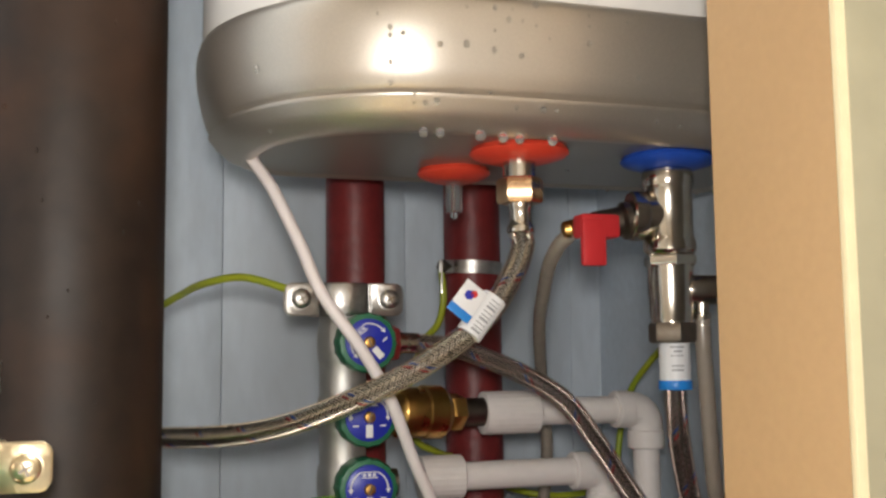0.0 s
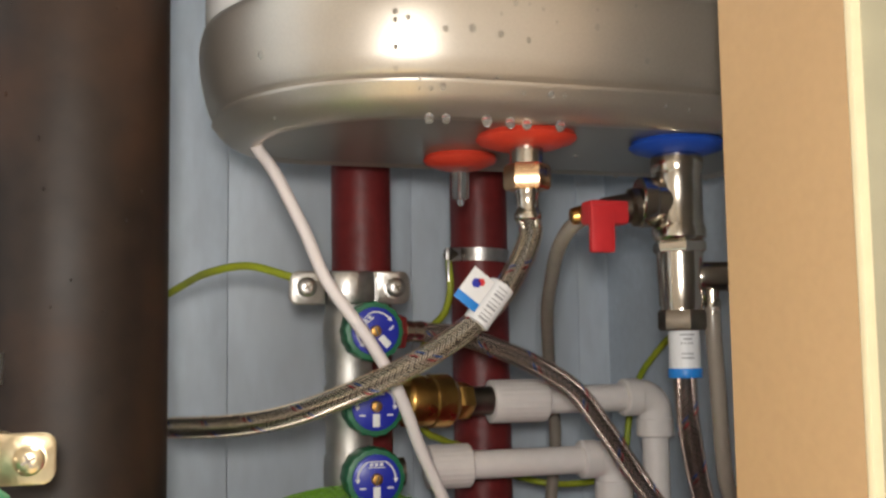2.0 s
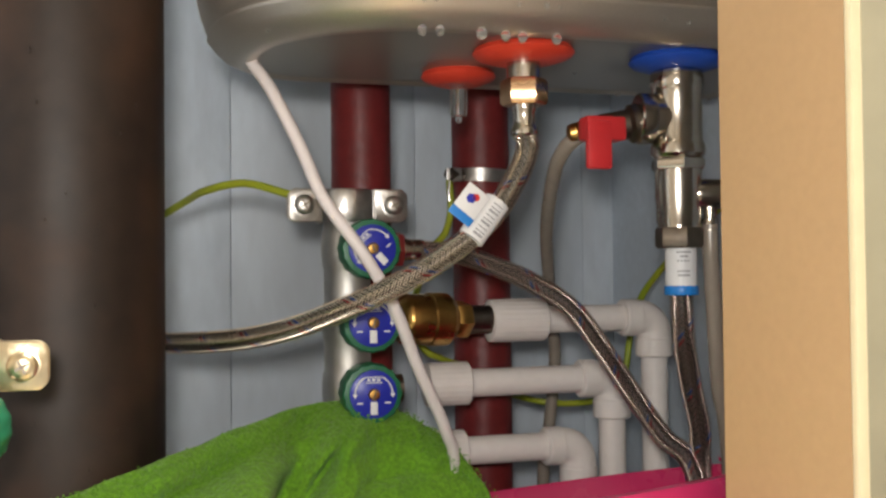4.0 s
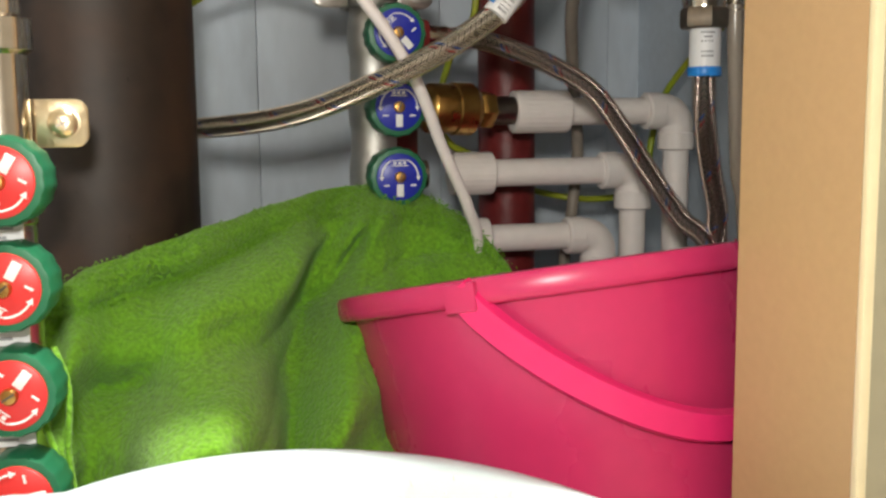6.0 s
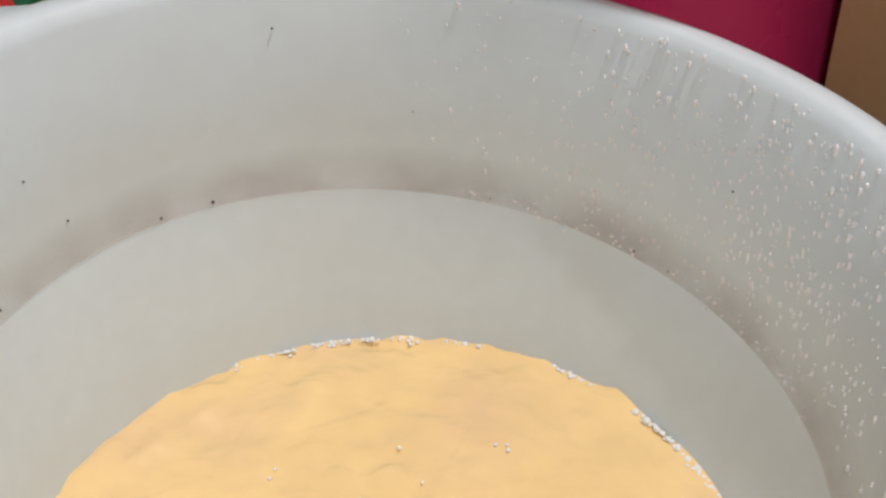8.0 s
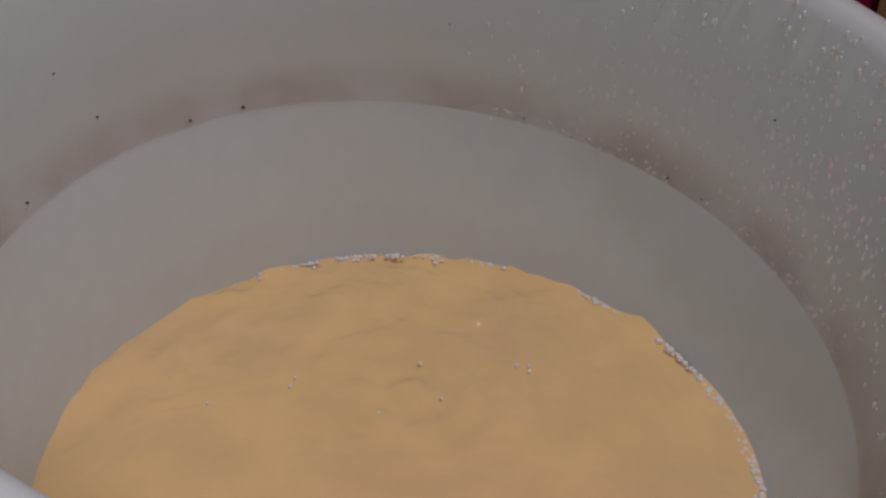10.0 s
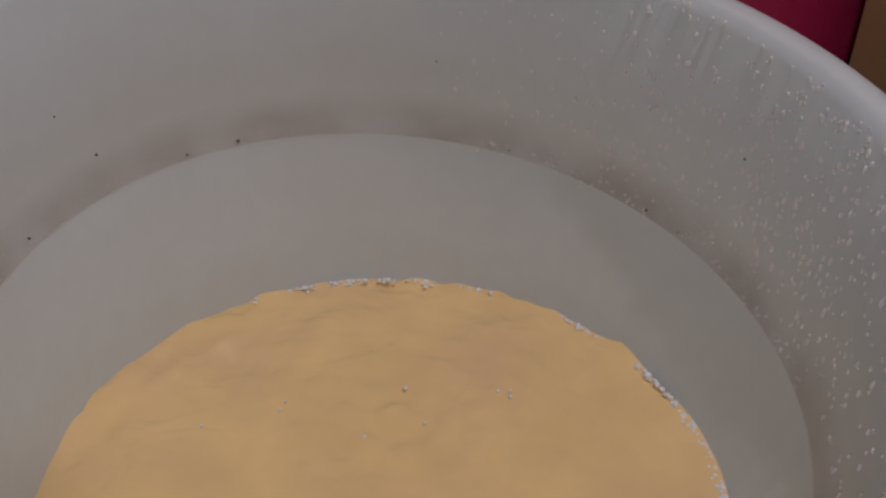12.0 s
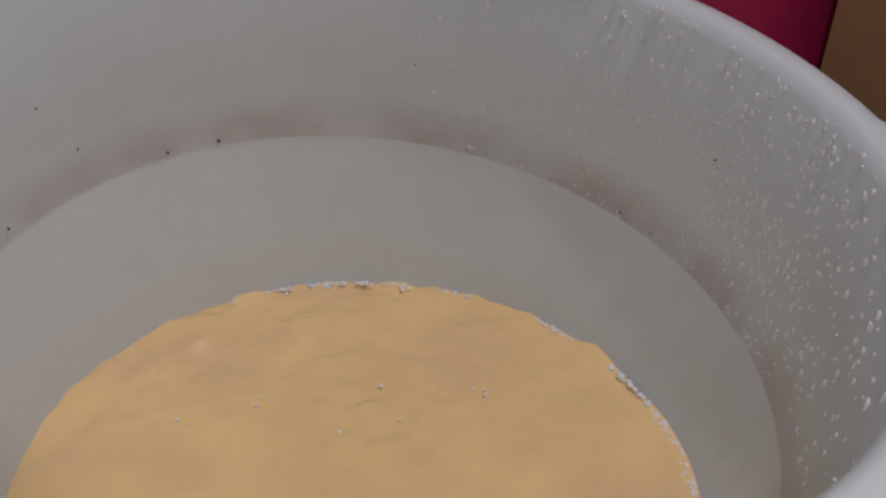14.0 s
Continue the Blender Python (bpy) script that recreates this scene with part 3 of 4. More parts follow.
# ---------- risers and clamps ----------
def riser(u, w, r, label, mat, name="riser_pipe", collar=None):
    ob = thing(name, (u, w, FLOOR_IN), label, "pipe", "riser pipes")
    line = [Vector((u + 0.0006 * math.sin(z * 5), w, z)) for z in np.linspace(FLOOR_IN - 0.02, 2.4, 60)]
    part("pipe", Geo().tube(line, r, 36), mat, ob)
    return ob


riser(0.179, 0.768, 0.0212, "dark red painted steel riser pipe behind the blue manifold", RED_PAINT)
r2 = riser(0.2815, 0.806, 0.0222, "dark red painted steel riser pipe with an earthing clamp", RED_PAINT)
big = riser(-0.0145, 0.662, 0.0562, "thick brown painted soil pipe with old drips of paint", BROWN_PAINT, "soil_pipe")
g = Geo()
for k in range(30):
    a, z, rr = radians(random.uniform(200, 330)), random.uniform(0.36, 0.70), random.uniform(0.0003, 0.0009)
    g.ball((-0.0145 + 0.0562 * math.cos(a), 0.662 + 0.0562 * math.sin(a), z), rr, (1, 1, random.uniform(1, 2.2)), 5, 7)
part("paint_drip", g, BROWN_PAINT, big, kind="stuff")

band = thing("earthing_clamp", (0.2815, 0.806, 0.54), "thin steel earthing band with a small screw on the red riser", "clamp")
m = Matrix.Translation((0.2815, 0.806, 0.5435)) @ Matrix.Rotation(radians(2), 4, "Y")
part("strap", Geo().lathe([(0.0222, -0.005), (0.0236, -0.005), (0.0236, 0.005), (0.0222, 0.005)], m, 40, (False, False)), ZINC, band, "bright steel strap")
part("screw", Geo().hexnut(0.0055, 0.014, axis((0.262, 0.792, 0.5435), (-1, -0.5, 0))), DARK_METAL, band, "small dull screw")
part("lug", Geo().box((0.2480, 0.784, 0.5385), (0.2600, 0.788, 0.5485), 0.001), ZINC, band)
part("split_pin", Geo().tube([(0.2495, 0.783, 0.538), (0.2488, 0.782, 0.530), (0.249, 0.782, 0.523)], 0.0009, 6), ZINC, band)


def dial(parent, m, face, name="knob"):
    """A handwheel with its printed dial; local z looks out of the face."""
    knob = part(name, Geo().lathe([(0.0120, -0.026), (0.0150, -0.024), (0.0182, -0.020), (0.0187, -0.012), (0.0187, -0.003), (0.0178, -0.0005), (0.0155, 0.0)], m, 64, lobes=16, lobe_depth=0.018), GREEN_PLASTIC, parent, "green plastic handwheel")
    part("dial_face", Geo().lathe([(0.0148, -0.001), (0.0148, 0.0012), (0.0142, 0.0016)], m, 40), face, knob, "printed dial disc")
    part("screw", Geo().lathe([(0.0036, 0.001), (0.0036, 0.0035), (0.0030, 0.0045), (0.0012, 0.0048)], m, 16), BRASS, knob, "brass screw")
    part("slot", Geo().box((-0.0030, -0.0005, 0.0042), (0.0030, 0.0005, 0.0050), 0, m @ Matrix.Rotation(radians(70), 4, "Z")), DARK_METAL, knob)
    part("pointer", Geo().box((-0.0022, -0.0125, 0.0015), (0.0022, -0.0045, 0.0024), 0.0003, m), WHITE_PRINT, knob, "pale pointer bar")
    arc = [Vector((0.0118 * math.cos(radians(a)), 0.0118 * math.sin(radians(a)), 0.0017)) for a in range(30, 151, 10)]
    for k in (0, 1):
        flip = Matrix.Scale(-1 if k else 1, 4, (1, 0, 0))
        g = Geo()
        line = [m @ flip @ Matrix.Rotation(radians(-28), 4, "Z") @ p for p in arc[:7]]
        g.tube(line, 0.0005, 6)
        a = flip @ Matrix.Rotation(radians(-28), 4, "Z") @ arc[0]
        g.lathe([(0.0018, 0), (0.0018, 0.0006)], m @ Matrix.Translation((a.x, a.y - 0.001, 0.0014)) @ Matrix.Rotation(radians(-90), 4, "Z"), 3)
        part("arrow", g, WHITE_PRINT, knob)
    g = Geo()
    g.box((-0.0052, 0.0068, 0.0015), (0.0052, 0.0074, 0.0020), 0, m)
    g.box((-0.0052, 0.0102, 0.0015), (0.0052, 0.0108, 0.0020), 0, m)
    for k in range(3):
        g.box((-0.0042 + k * 0.0031, 0.0080, 0.0015), (-0.0022 + k * 0.0031, 0.0096, 0.0020), 0, m)
    g.box((-0.0105, -0.0058, 0.0015), (-0.0068, -0.0048, 0.0020), 0, m)
    g.box((0.0068, -0.0058, 0.0015), (0.0105, -0.0048, 0.0020), 0, m)
    part("dial_print", g, WHITE_PRINT, knob, "white printed bars")
    return knob


def pipe_clamp(place, w_half, label, right_lug=True, left_lug=True, ZINC=ZINC):
    u, w, z = place
    ob = thing("pipe_clamp", place, label, "clamp", "zinc pipe clamps")
    m = Matrix.Translation(place)
    part("band", Geo().lathe([(w_half - 0.002, -0.0105), (w_half, -0.0105), (w_half + 0.0008, -0.009), (w_half + 0.0008, 0.009), (w_half, 0.0105), (w_half - 0.002, 0.0105)], m, 40, (False, False)), ZINC, ob, "zinc plated band")
    for s, on in ((-1, left_lug), (1, right_lug)):
        if not on:
            continue
        for d in (-0.004, 0.0015):
            lo, hi = sorted((s * (w_half - 0.002), s * (w_half + 0.020)))
            part("lug", Geo().plate((u + lo, w + d - 0.011, z - 0.0105), (u + hi, w + d - 0.0085, z + 0.0105), 0.0055, s < 0, s > 0), ZINC, ob, "flat zinc lug")
        b = axis((u + s * (w_half + 0.010), w - 0.0150, z), (0, -1, 0))
        bolt = part("bolt", Geo().lathe([(0.0072, 0), (0.0072, 0.0012), (0.0062, 0.0014), (0.0062, 0.0045), (0.0050, 0.0060), (0.0025, 0.0066)], b, 24), ZINC, ob, "round zinc bolt head")
        part("cross_slot", Geo().box((-0.0030, -0.0006, 0.0062), (0.0030, 0.0006, 0.0069), 0, b @ Matrix.Rotation(0.5, 4, "Z")).box((-0.0006, -0.0030, 0.0062), (0.0006, 0.0030, 0.0069), 0, b @ Matrix.Rotation(0.5, 4, "Z")), DARK_METAL, bolt)
    return ob


# ---------- blue manifold ----------
mu, mw = 0.1565, 0.704
blue = thing("blue_manifold", (mu, mw, FLOOR_IN), "plated manifold column with blue dial valves", "manifold")
prof = [(0.0150, FLOOR_IN), (0.0150, 0.26)]
for zc in (0.3025, 0.3487, 0.3949, 0.4387, 0.4845):
    prof += [(0.0150, zc - 0.0125), (0.0158, zc - 0.011), (0.0165, zc - 0.004), (0.0165, zc + 0.004), (0.0158, zc + 0.011), (0.0150, zc + 0.0125)]
prof += [(0.0150, 0.505), (0.0165, 0.506), (0.0165, 0.520), (0.013, 0.522)]
part("column", Geo().lathe(prof, Matrix.Translation((mu, mw, 0)), 36), DULL_NICKEL, blue, "nickel plated column")
for zc, spin in ((0.3949, 0), (0.4387, 0), (0.4845, 42)):
    upright = Matrix(((1, 0, 0, 0), (0, 0, -1, 0), (0, 1, 0, 0), (0, 0, 0, 1)))
    m = Matrix.Translation((0.1655, 0.668, zc)) @ upright @ Matrix.Rotation(radians(spin), 4, "Z")
    part("stem", Geo().lathe([(0.0115, -0.04), (0.0115, -0.0255)], m, 24), CHROME, blue)
    dial(blue, m, BLUE_DIAL)
for zc in (0.3949, 0.4387, 0.4845):
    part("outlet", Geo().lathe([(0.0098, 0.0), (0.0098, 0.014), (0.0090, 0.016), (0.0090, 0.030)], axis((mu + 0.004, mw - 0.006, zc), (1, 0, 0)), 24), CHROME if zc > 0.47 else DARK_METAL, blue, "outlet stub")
part("outlet_nut", Geo().hexnut(0.0118, 0.0105, axis((0.1800, 0.692, 0.4847), (1, -0.05, 0), 10)), RED_PAINT, blue, "dull reddish hexagon nut")
pipe_clamp((0.155, 0.704, 0.5125), 0.0185, "zinc plated two bolt clamp round the manifold top")

# ---------- red manifold ----------
ru, rw = -0.0455, 0.5125
red = thing("red_manifold", (ru, rw, FLOOR_IN), "plated manifold column with red dial valves", "manifold")
prof = [(0.0140, FLOOR_IN), (0.0140, 0.20)]
zs = (0.4075, 0.3640, 0.3195, 0.2745, 0.2290)
for zc in reversed(zs):
    prof += [(0.0140, zc - 0.0205), (0.0150, zc - 0.0195), (0.0150, zc - 0.013), (0.0142, zc - 0.012), (0.0160, zc - 0.006), (0.0160, zc + 0.006), (0.0142, zc + 0.012), (0.0142, zc + 0.019)]
prof += [(0.0140, 0.46), (0.0165, 0.462), (0.0165, 0.475), (0.012, 0.477), (0.012, 0.56)]
part("column", Geo().lathe(prof, Matrix.Translation((ru, rw, 0)), 36), CHROME, red, "nickel plated column")
for zc, spin in zip(zs, (150, 150, 142, 100, 60)):
    upright = Matrix(((1, 0, 0, 0), (0, 0, -1, 0), (0, 1, 0, 0), (0, 0, 0, 1)))
    m = Matrix.Translation((-0.0415, 0.4765, zc)) @ Matrix.Rotation(radians(-8), 4, "Z") @ upright @ Matrix.Rotation(radians(spin), 4, "Z")
    part("stem", Geo().lathe([(0.0105, -0.04), (0.0105, -0.0255)], m, 24), CHROME, red)
    dial(red, m, RED_DIAL)
for k, zc in enumerate(zs[:4]):
    sticker = part("sticker", Geo().box((-0.008, -0.0156, -0.0055), (0.010, -0.0140, 0.0055), 0.0006, Matrix.Translation((ru, rw, zc - 0.0225))), TAG_PAPER, red, "small pale sticker")
    part("sticker_print", Geo().box((-0.006, -0.0160, 0.0012), (0.006, -0.0155, 0.0024), 0, Matrix.Translation((ru, rw, zc - 0.0225))).box((-0.006, -0.0160, -0.0028), (0.003, -0.0155, -0.0016), 0, Matrix.Translation((ru, rw, zc - 0.0225))), TAG_GREY, sticker)
pipe_clamp((ru, 0.5275, 0.4307), 0.0170, "yellow zinc plated clamp round the red manifold", True, False, YELLOW_ZINC)


# ---------- white plastic pipework ----------
def socket(g, place, direction, length, r=0.0148, ribs=0):
    c = 0.0012
    g.lathe([(r - 0.003, 0), (r - c, 0), (r, c), (r, length - c), (r - c, length), (r - 0.004, length)], axis(place, direction), 96 if ribs else 32, lobes=ribs, lobe_depth=0.013 if ribs else 0.0)


def white_run(zc, u_from, u_sock, u_turn, w, z_end, label):
    ob = thing("plastic_pipe", (u_turn, w, z_end), label, "pipe", "white plastic pipe runs")
    r = 0.0098
    g = Geo()
    socket(g, (u_from, w, zc), (1, 0, 0), u_sock - u_from, 0.0150, 24)
    g.lathe([(0.0125, 0), (0.0150, 0.001), (0.0150, 0.006), (0.0125, 0.007)], axis((u_from - 0.002, w, zc), (1, 0, 0)), 32)
    part("threaded_socket", g, PPR, ob, "white threaded socket")
    part("pipe", Geo().tube([(u_sock - 0.005, w, zc), (u_turn - 0.012, w, zc)], r, 28), PPR, ob)
    g = Geo()
    bend = [(u_turn - 0.016, w, zc), (u_turn - 0.012, w, zc)] + [(u_turn - 0.012 + 0.012 * math.sin(a), w, zc - 0.012 + 0.012 * math.cos(a)) for a in np.linspace(0.15, math.pi / 2, 9)] + [(u_turn, w, zc - 0.016)]
    g.tube(bend, 0.0128, 28)
    socket(g, (u_turn - 0.026, w, zc), (1, 0, 0), 0.013, 0.0136)
    socket(g, (u_turn, w, zc - 0.029), (0, 0, 1), 0.014, 0.0136)
    part("elbow", g, PPR, ob, "white elbow")
    part("pipe", Geo().tube([(u_turn, w, zc - 0.022), (u_turn, w, z_end)], r, 28), PPR, ob)
    return ob


white_run(0.4355, 0.2640, 0.3040, 0.3905, 0.733, FLOOR_IN, "white plastic pipe from the brass adapter, wet")
white_run(0.3925, 0.2180, 0.2470, 0.3560, 0.733, FLOOR_IN, "white plastic pipe turning down beside the red riser")
white_run(0.3455, 0.2150, 0.2440, 0.3290, 0.733, FLOOR_IN, "white plastic pipe low behind the towel")
adapter = thing("brass_adapter", (0.22, 0.722, 0.4385), "tarnished brass check valve between manifold and white pipe", "pipe fitting")
m = axis((0.184, 0.714, 0.4385), (1, 0.20, -0.02))
part("body", Geo().lathe([(0.0120, 0.0), (0.0120, 0.008), (0.0165, 0.012), (0.0172, 0.014), (0.0172, 0.030), (0.0182, 0.031), (0.0182, 0.044), (0.0150, 0.048), (0.0125, 0.050)], m, 32), BRASS, adapter, "brass body")
part("neck_nut", Geo().hexnut(0.0130, 0.011, axis((0.2335, 0.7235, 0.4375), (1, 0.2, -0.02), 12)), BRASS, adapter, "brass hexagon neck")
part("thread", Geo().lathe([(0.0100, 0), (0.0100, 0.022)], axis((0.244, 0.728, 0.4365), (1, 0.1, 0)), 24), DARK_METAL, adapter, "dark thread")

# ---------- cables ----------
solid("power_cord", Geo().tube(curve([(0.075, 0.69, 0.615), (0.0846, 0.66, 0.6041), (0.0938, 0.652, 0.5892), (0.1013, 0.645, 0.5765), (0.1171, 0.638, 0.5425), (0.1297, 0.634, 0.5125), (0.1528, 0.631, 0.4796), (0.1704, 0.632, 0.4497), (0.1854, 0.64, 0.4159), (0.1962, 0.645, 0.3944), (0.2063, 0.65, 0.3729), (0.215, 0.66, 0.34), (0.22, 0.69, 0.20), (0.22, 0.70, 0.05)], 0.006), 0.0037, 16), CORD, "white rubber power cord hanging from the heater", "cable")


def earth(points, label):
    solid("earth_wire", Geo().tube(curve(points, 0.006), 0.0026, 10), EARTH_WIRE, label, "wire", "earth wires")


earth([(0.000, 0.80, 0.49), (0.039, 0.78, 0.5089), (0.0567, 0.76, 0.5188), (0.0693, 0.73, 0.5242), (0.0926, 0.71, 0.5274), (0.1191, 0.694, 0.519)], "yellow-green earth wire bowed up to the zinc clamp")
earth([(0.2505, 0.787, 0.5400), (0.2508, 0.784, 0.5181), (0.2480, 0.79, 0.4994), (0.238, 0.8, 0.4839), (0.222, 0.79, 0.440), (0.2268, 0.78, 0.4149), (0.2405, 0.785, 0.4067), (0.2614, 0.80, 0.3996), (0.30, 0.84, 0.3936)], "yellow-green earth wire hanging behind the braided hose")
earth([(0.455, 0.74, 0.52), (0.4187, 0.75, 0.4826), (0.413, 0.77, 0.4663), (0.4089, 0.79, 0.447), (0.4041, 0.8, 0.4156), (0.3991, 0.8, 0.3886), (0.3843, 0.8, 0.3711), (0.36, 0.8, 0.3662), (0.3266, 0.8, 0.3688), (0.300, 0.845, 0.3753)], "yellow-green earth wire looped behind the white pipes")


# ---------- buckets ----------
def untwist(centre, normal):
    """A frame with its z along the normal and its x along u."""
    n = Vector(normal).normalized()
    x = (Vector((1, 0, 0)) - n * n.x).normalized()
    y = n.cross(x)
    return Matrix(((x.x, y.x, n.x, centre[0]), (x.y, y.y, n.y, centre[1]), (x.z, y.z, n.z, centre[2]), (0, 0, 0, 1)))


PM = untwist((0.2427, 0.600, 0.3410), (-0.085, 0.203, 1))
pink = thing("pink_bucket", (0.252, 0.60, 0.06), "bright pink plastic bucket with its handle hanging down, wet", "bucket")
prof = [(0.0, -0.262), (0.095, -0.262), (0.099, -0.258), (0.1015, -0.250), (0.1305, -0.017), (0.1318, -0.0125), (0.1375, -0.0130), (0.1395, -0.0120), (0.1402, -0.009), (0.1402, -0.002), (0.1390, 0.0), (0.1330, 0.0008), (0.1315, -0.001), (0.1285, -0.016), (0.0985, -0.252), (0.0, -0.256)]
prof = [(r * 0.918, h) for r, h in prof]
part("body", Geo().lathe(prof, PM, 96, (False, False)), PINK, pink, sharp=50)
# handle: from a lug on the near left of the rim, down and round the front
line, ang = [], []
for k in range(33):
    t = k / 32
    a = radians(228 + 136 * t)
    h = -0.004 - 0.086 * math.sin(math.pi * min(1, t * 1.03)) ** 0.8
    rr = 0.1300 + h * 0.112
    line.append(PM @ Vector((rr * math.cos(a), rr * math.sin(a), h)))
g = Geo()
vs, fs = [], []
for i, p in enumerate(line):
    d = (line[min(i + 1, 32)] - line[max(i - 1, 0)]).normalized()
    out = (p - PM.translation)
    out.z = 0
    out = (out - d * out.dot(d)).normalized()
    up = d.cross(out)
    hw, ht = 0.0085, 0.0026
    for s, q in ((-1, -1), (-0.75, 1), (0.75, 1), (1, -1), (0.8, -1), (0.55, -0.2), (-0.55, -0.2), (-0.8, -1)):
        vs.append(p + up * hw * s + out * ht * q)
for i in range(32):
    for k in range(8):
        k2 = (k + 1) % 8
        fs.append((i * 8 + k, i * 8 + k2, i * 8 + 8 + k2, i * 8 + 8 + k))
fs += [tuple(reversed(range(8))), tuple(range(256, 264))]
g.add(vs, fs)
part("handle", g, PINK_BRIGHT, pink, "pink plastic strap handle")
for a in (229, 363):
    a = radians(a)
    part("handle_lug", Geo().box((-0.0085, -0.003, -0.0155), (0.0085, 0.0025, -0.001), 0.0018, PM @ Matrix.Translation((0.1293 * math.cos(a), 0.1293 * math.sin(a), 0)) @ Matrix.Rotation(a + math.pi / 2, 4, "Z")), PINK, pink, "handle lug on the rim")

WN = (0.0631, -0.1059, 1)
WC = (0.0767, 0.3317, 0.2723)
WM = untwist(WC, WN)
white = thing("white_bucket", (0.06, 0.345, 0.0), "white plastic bucket with stained ring, partly filled", "bucket")
seg = 128
prof = [(0.0, -0.258), (0.091, -0.258), (0.095, -0.254), (0.0985, -0.245), (0.1105, -0.195), (0.1190, -0.141), (0.1215, -0.130), (0.1306, -0.097), (0.1322, -0.0890), (0.1340, -0.080), (0.1388, -0.018), (0.1392, -0.0165), (0.1495, -0.0168), (0.1530, -0.0155), (0.1544, -0.0115), (0.1536, -0.0065), (0.1512, -0.0045), (0.1465, -0.0032),
        (0.1420, -0.0033), (0.1396, -0.0045), (0.1372, -0.009), (0.1330, -0.060), (0.1318, -0.080), (0.1312, -0.0845), (0.1303, -0.0880), (0.1294, -0.0915), (0.1281, -0.097), (0.1190, -0.130), (0.1166, -0.141), (0.1080, -0.195), (0.0960, -0.248), (0.0, -0.252)]
vs, fs = [], []
for i, (r, h) in enumerate(prof):
    for k in range(seg):
        a = 2 * math.pi * k / seg
        da = (math.degrees(a) + 180) % 360 - 180
        bulge = 0.0
        if 12 <= i <= 16:
            s = max(0.0, min(1.0, (27 - min(abs(da + 24), abs(da - 156))) / 9))
            bulge = 0.018 * s * s * (3 - 2 * s)
        vs.append(((r + bulge) * math.cos(a), (r + bulge) * math.sin(a), h))
for i in range(len(prof) - 1):
    for k in range(seg):
        k2 = (k + 1) % seg
        fs.append((i * seg + k, i * seg + k2, (i + 1) * seg + k2, (i + 1) * seg + k))
part("body", Geo().add(vs, fs, WM), WHITE_PLASTIC, white, sharp=50)
ring = Geo().lathe([(0.1323, -0.0600), (0.1317, -0.0700), (0.1311, -0.0800), (0.1303, -0.0855), (0.1294, -0.0886)], None, 128, (False, False))
me = bpy.data.meshes.new("stain_ring")
me.from_pydata(ring.v, [], ring.f)
me.materials.append(GRIME)
me.shade_smooth()
ring = new("stain_ring", me)
ring.parent = white
ring.matrix_parent_inverse = Matrix.Translation(white.matrix_basis.translation).inverted()
ring.matrix_basis = TURN @ WM
tagged(ring, "brownish dried scum ring")
g = Geo()
for a, h, s in ((108.9, -0.0868, 0.0008), (118.2, -0.0868, 0.0006), (140, -0.050, 0.0004), (60, -0.0868, 0.0004), (33, -0.0865, 0.0005), (26, -0.0865, 0.0004), (75, -0.055, 0.0004), (20, -0.045, 0.0005), (134, -0.072, 0.0005), (150, -0.084, 0.0006), (97.8, -0.022, 0.0005)):
    r = 0.1300 if h < -0.080 else 0.1366 + (h + 0.006) * 0.0704
    p = WM @ Vector((r * math.cos(radians(a)), r * math.sin(radians(a)), h))
    g.ball(p, s, (1, 1, 0.8), 4, 6)
part("speck", g, SPECK, white, kind="stuff")

WZ = 0.1304
wc = Vector(WC) + Vector(WN).normalized() * ((WZ - WC[2]) / Vector(WN).normalized().z)
INNER = sorted((h, r) for r, h in prof[20:] if r > 0)


def water_edge(a, inset=0.0):
    """How far the level water reaches before it meets the tilted wall."""
    r, back = 0.116, WM.inverted()
    for _ in range(12):
        q = back @ Vector((wc.x + r * math.cos(a), wc.y + r * math.sin(a), WZ))
        r += float(np.interp(q.z, [h for h, _ in INNER], [c for _, c in INNER])) - math.hypot(q.x, q.y)
    return r - inset


vs, fs = [(wc.x, wc.y, WZ)], []
rings, seg = 44, 110
for i in range(1, rings + 1):
    for k in range(seg):
        a = 2 * math.pi * k / seg
        edge = water_edge(a)
        r = (edge + 0.0006) * i / rings
        x, y = wc.x + r * math.cos(a), wc.y + r * math.sin(a)
        d = math.hypot(x - 0.078, y - 0.375)
        back = max(0.0, min(1.0, (y - wc.y + 0.01) / 0.06)) * (0.25 + 0.75 * (r / edge) ** 4)
        z = (0.0008 + 0.0020 * back) * noise.noise((x * 52, y * 52, 0)) + (0.0005 + 0.0022 * back) * noise.noise((x * 130, y * 130, 3)) + 0.0013 * math.sin(d * 420) * math.exp(-d * 40)
        vs.append((x, y, WZ + z))
for k in range(seg):
    k2 = (k + 1) % seg
    fs.append((0, 1 + k, 1 + k2))
    for i in range(rings - 1):
        fs.append((1 + i * seg + k, 1 + (i + 1) * seg + k, 1 + (i + 1) * seg + k2, 1 + i * seg + k2))
solid("rusty_water", Geo().add(vs, fs), WATER, "yellow rusty water rippling in the white bucket", "water", sharp=80)


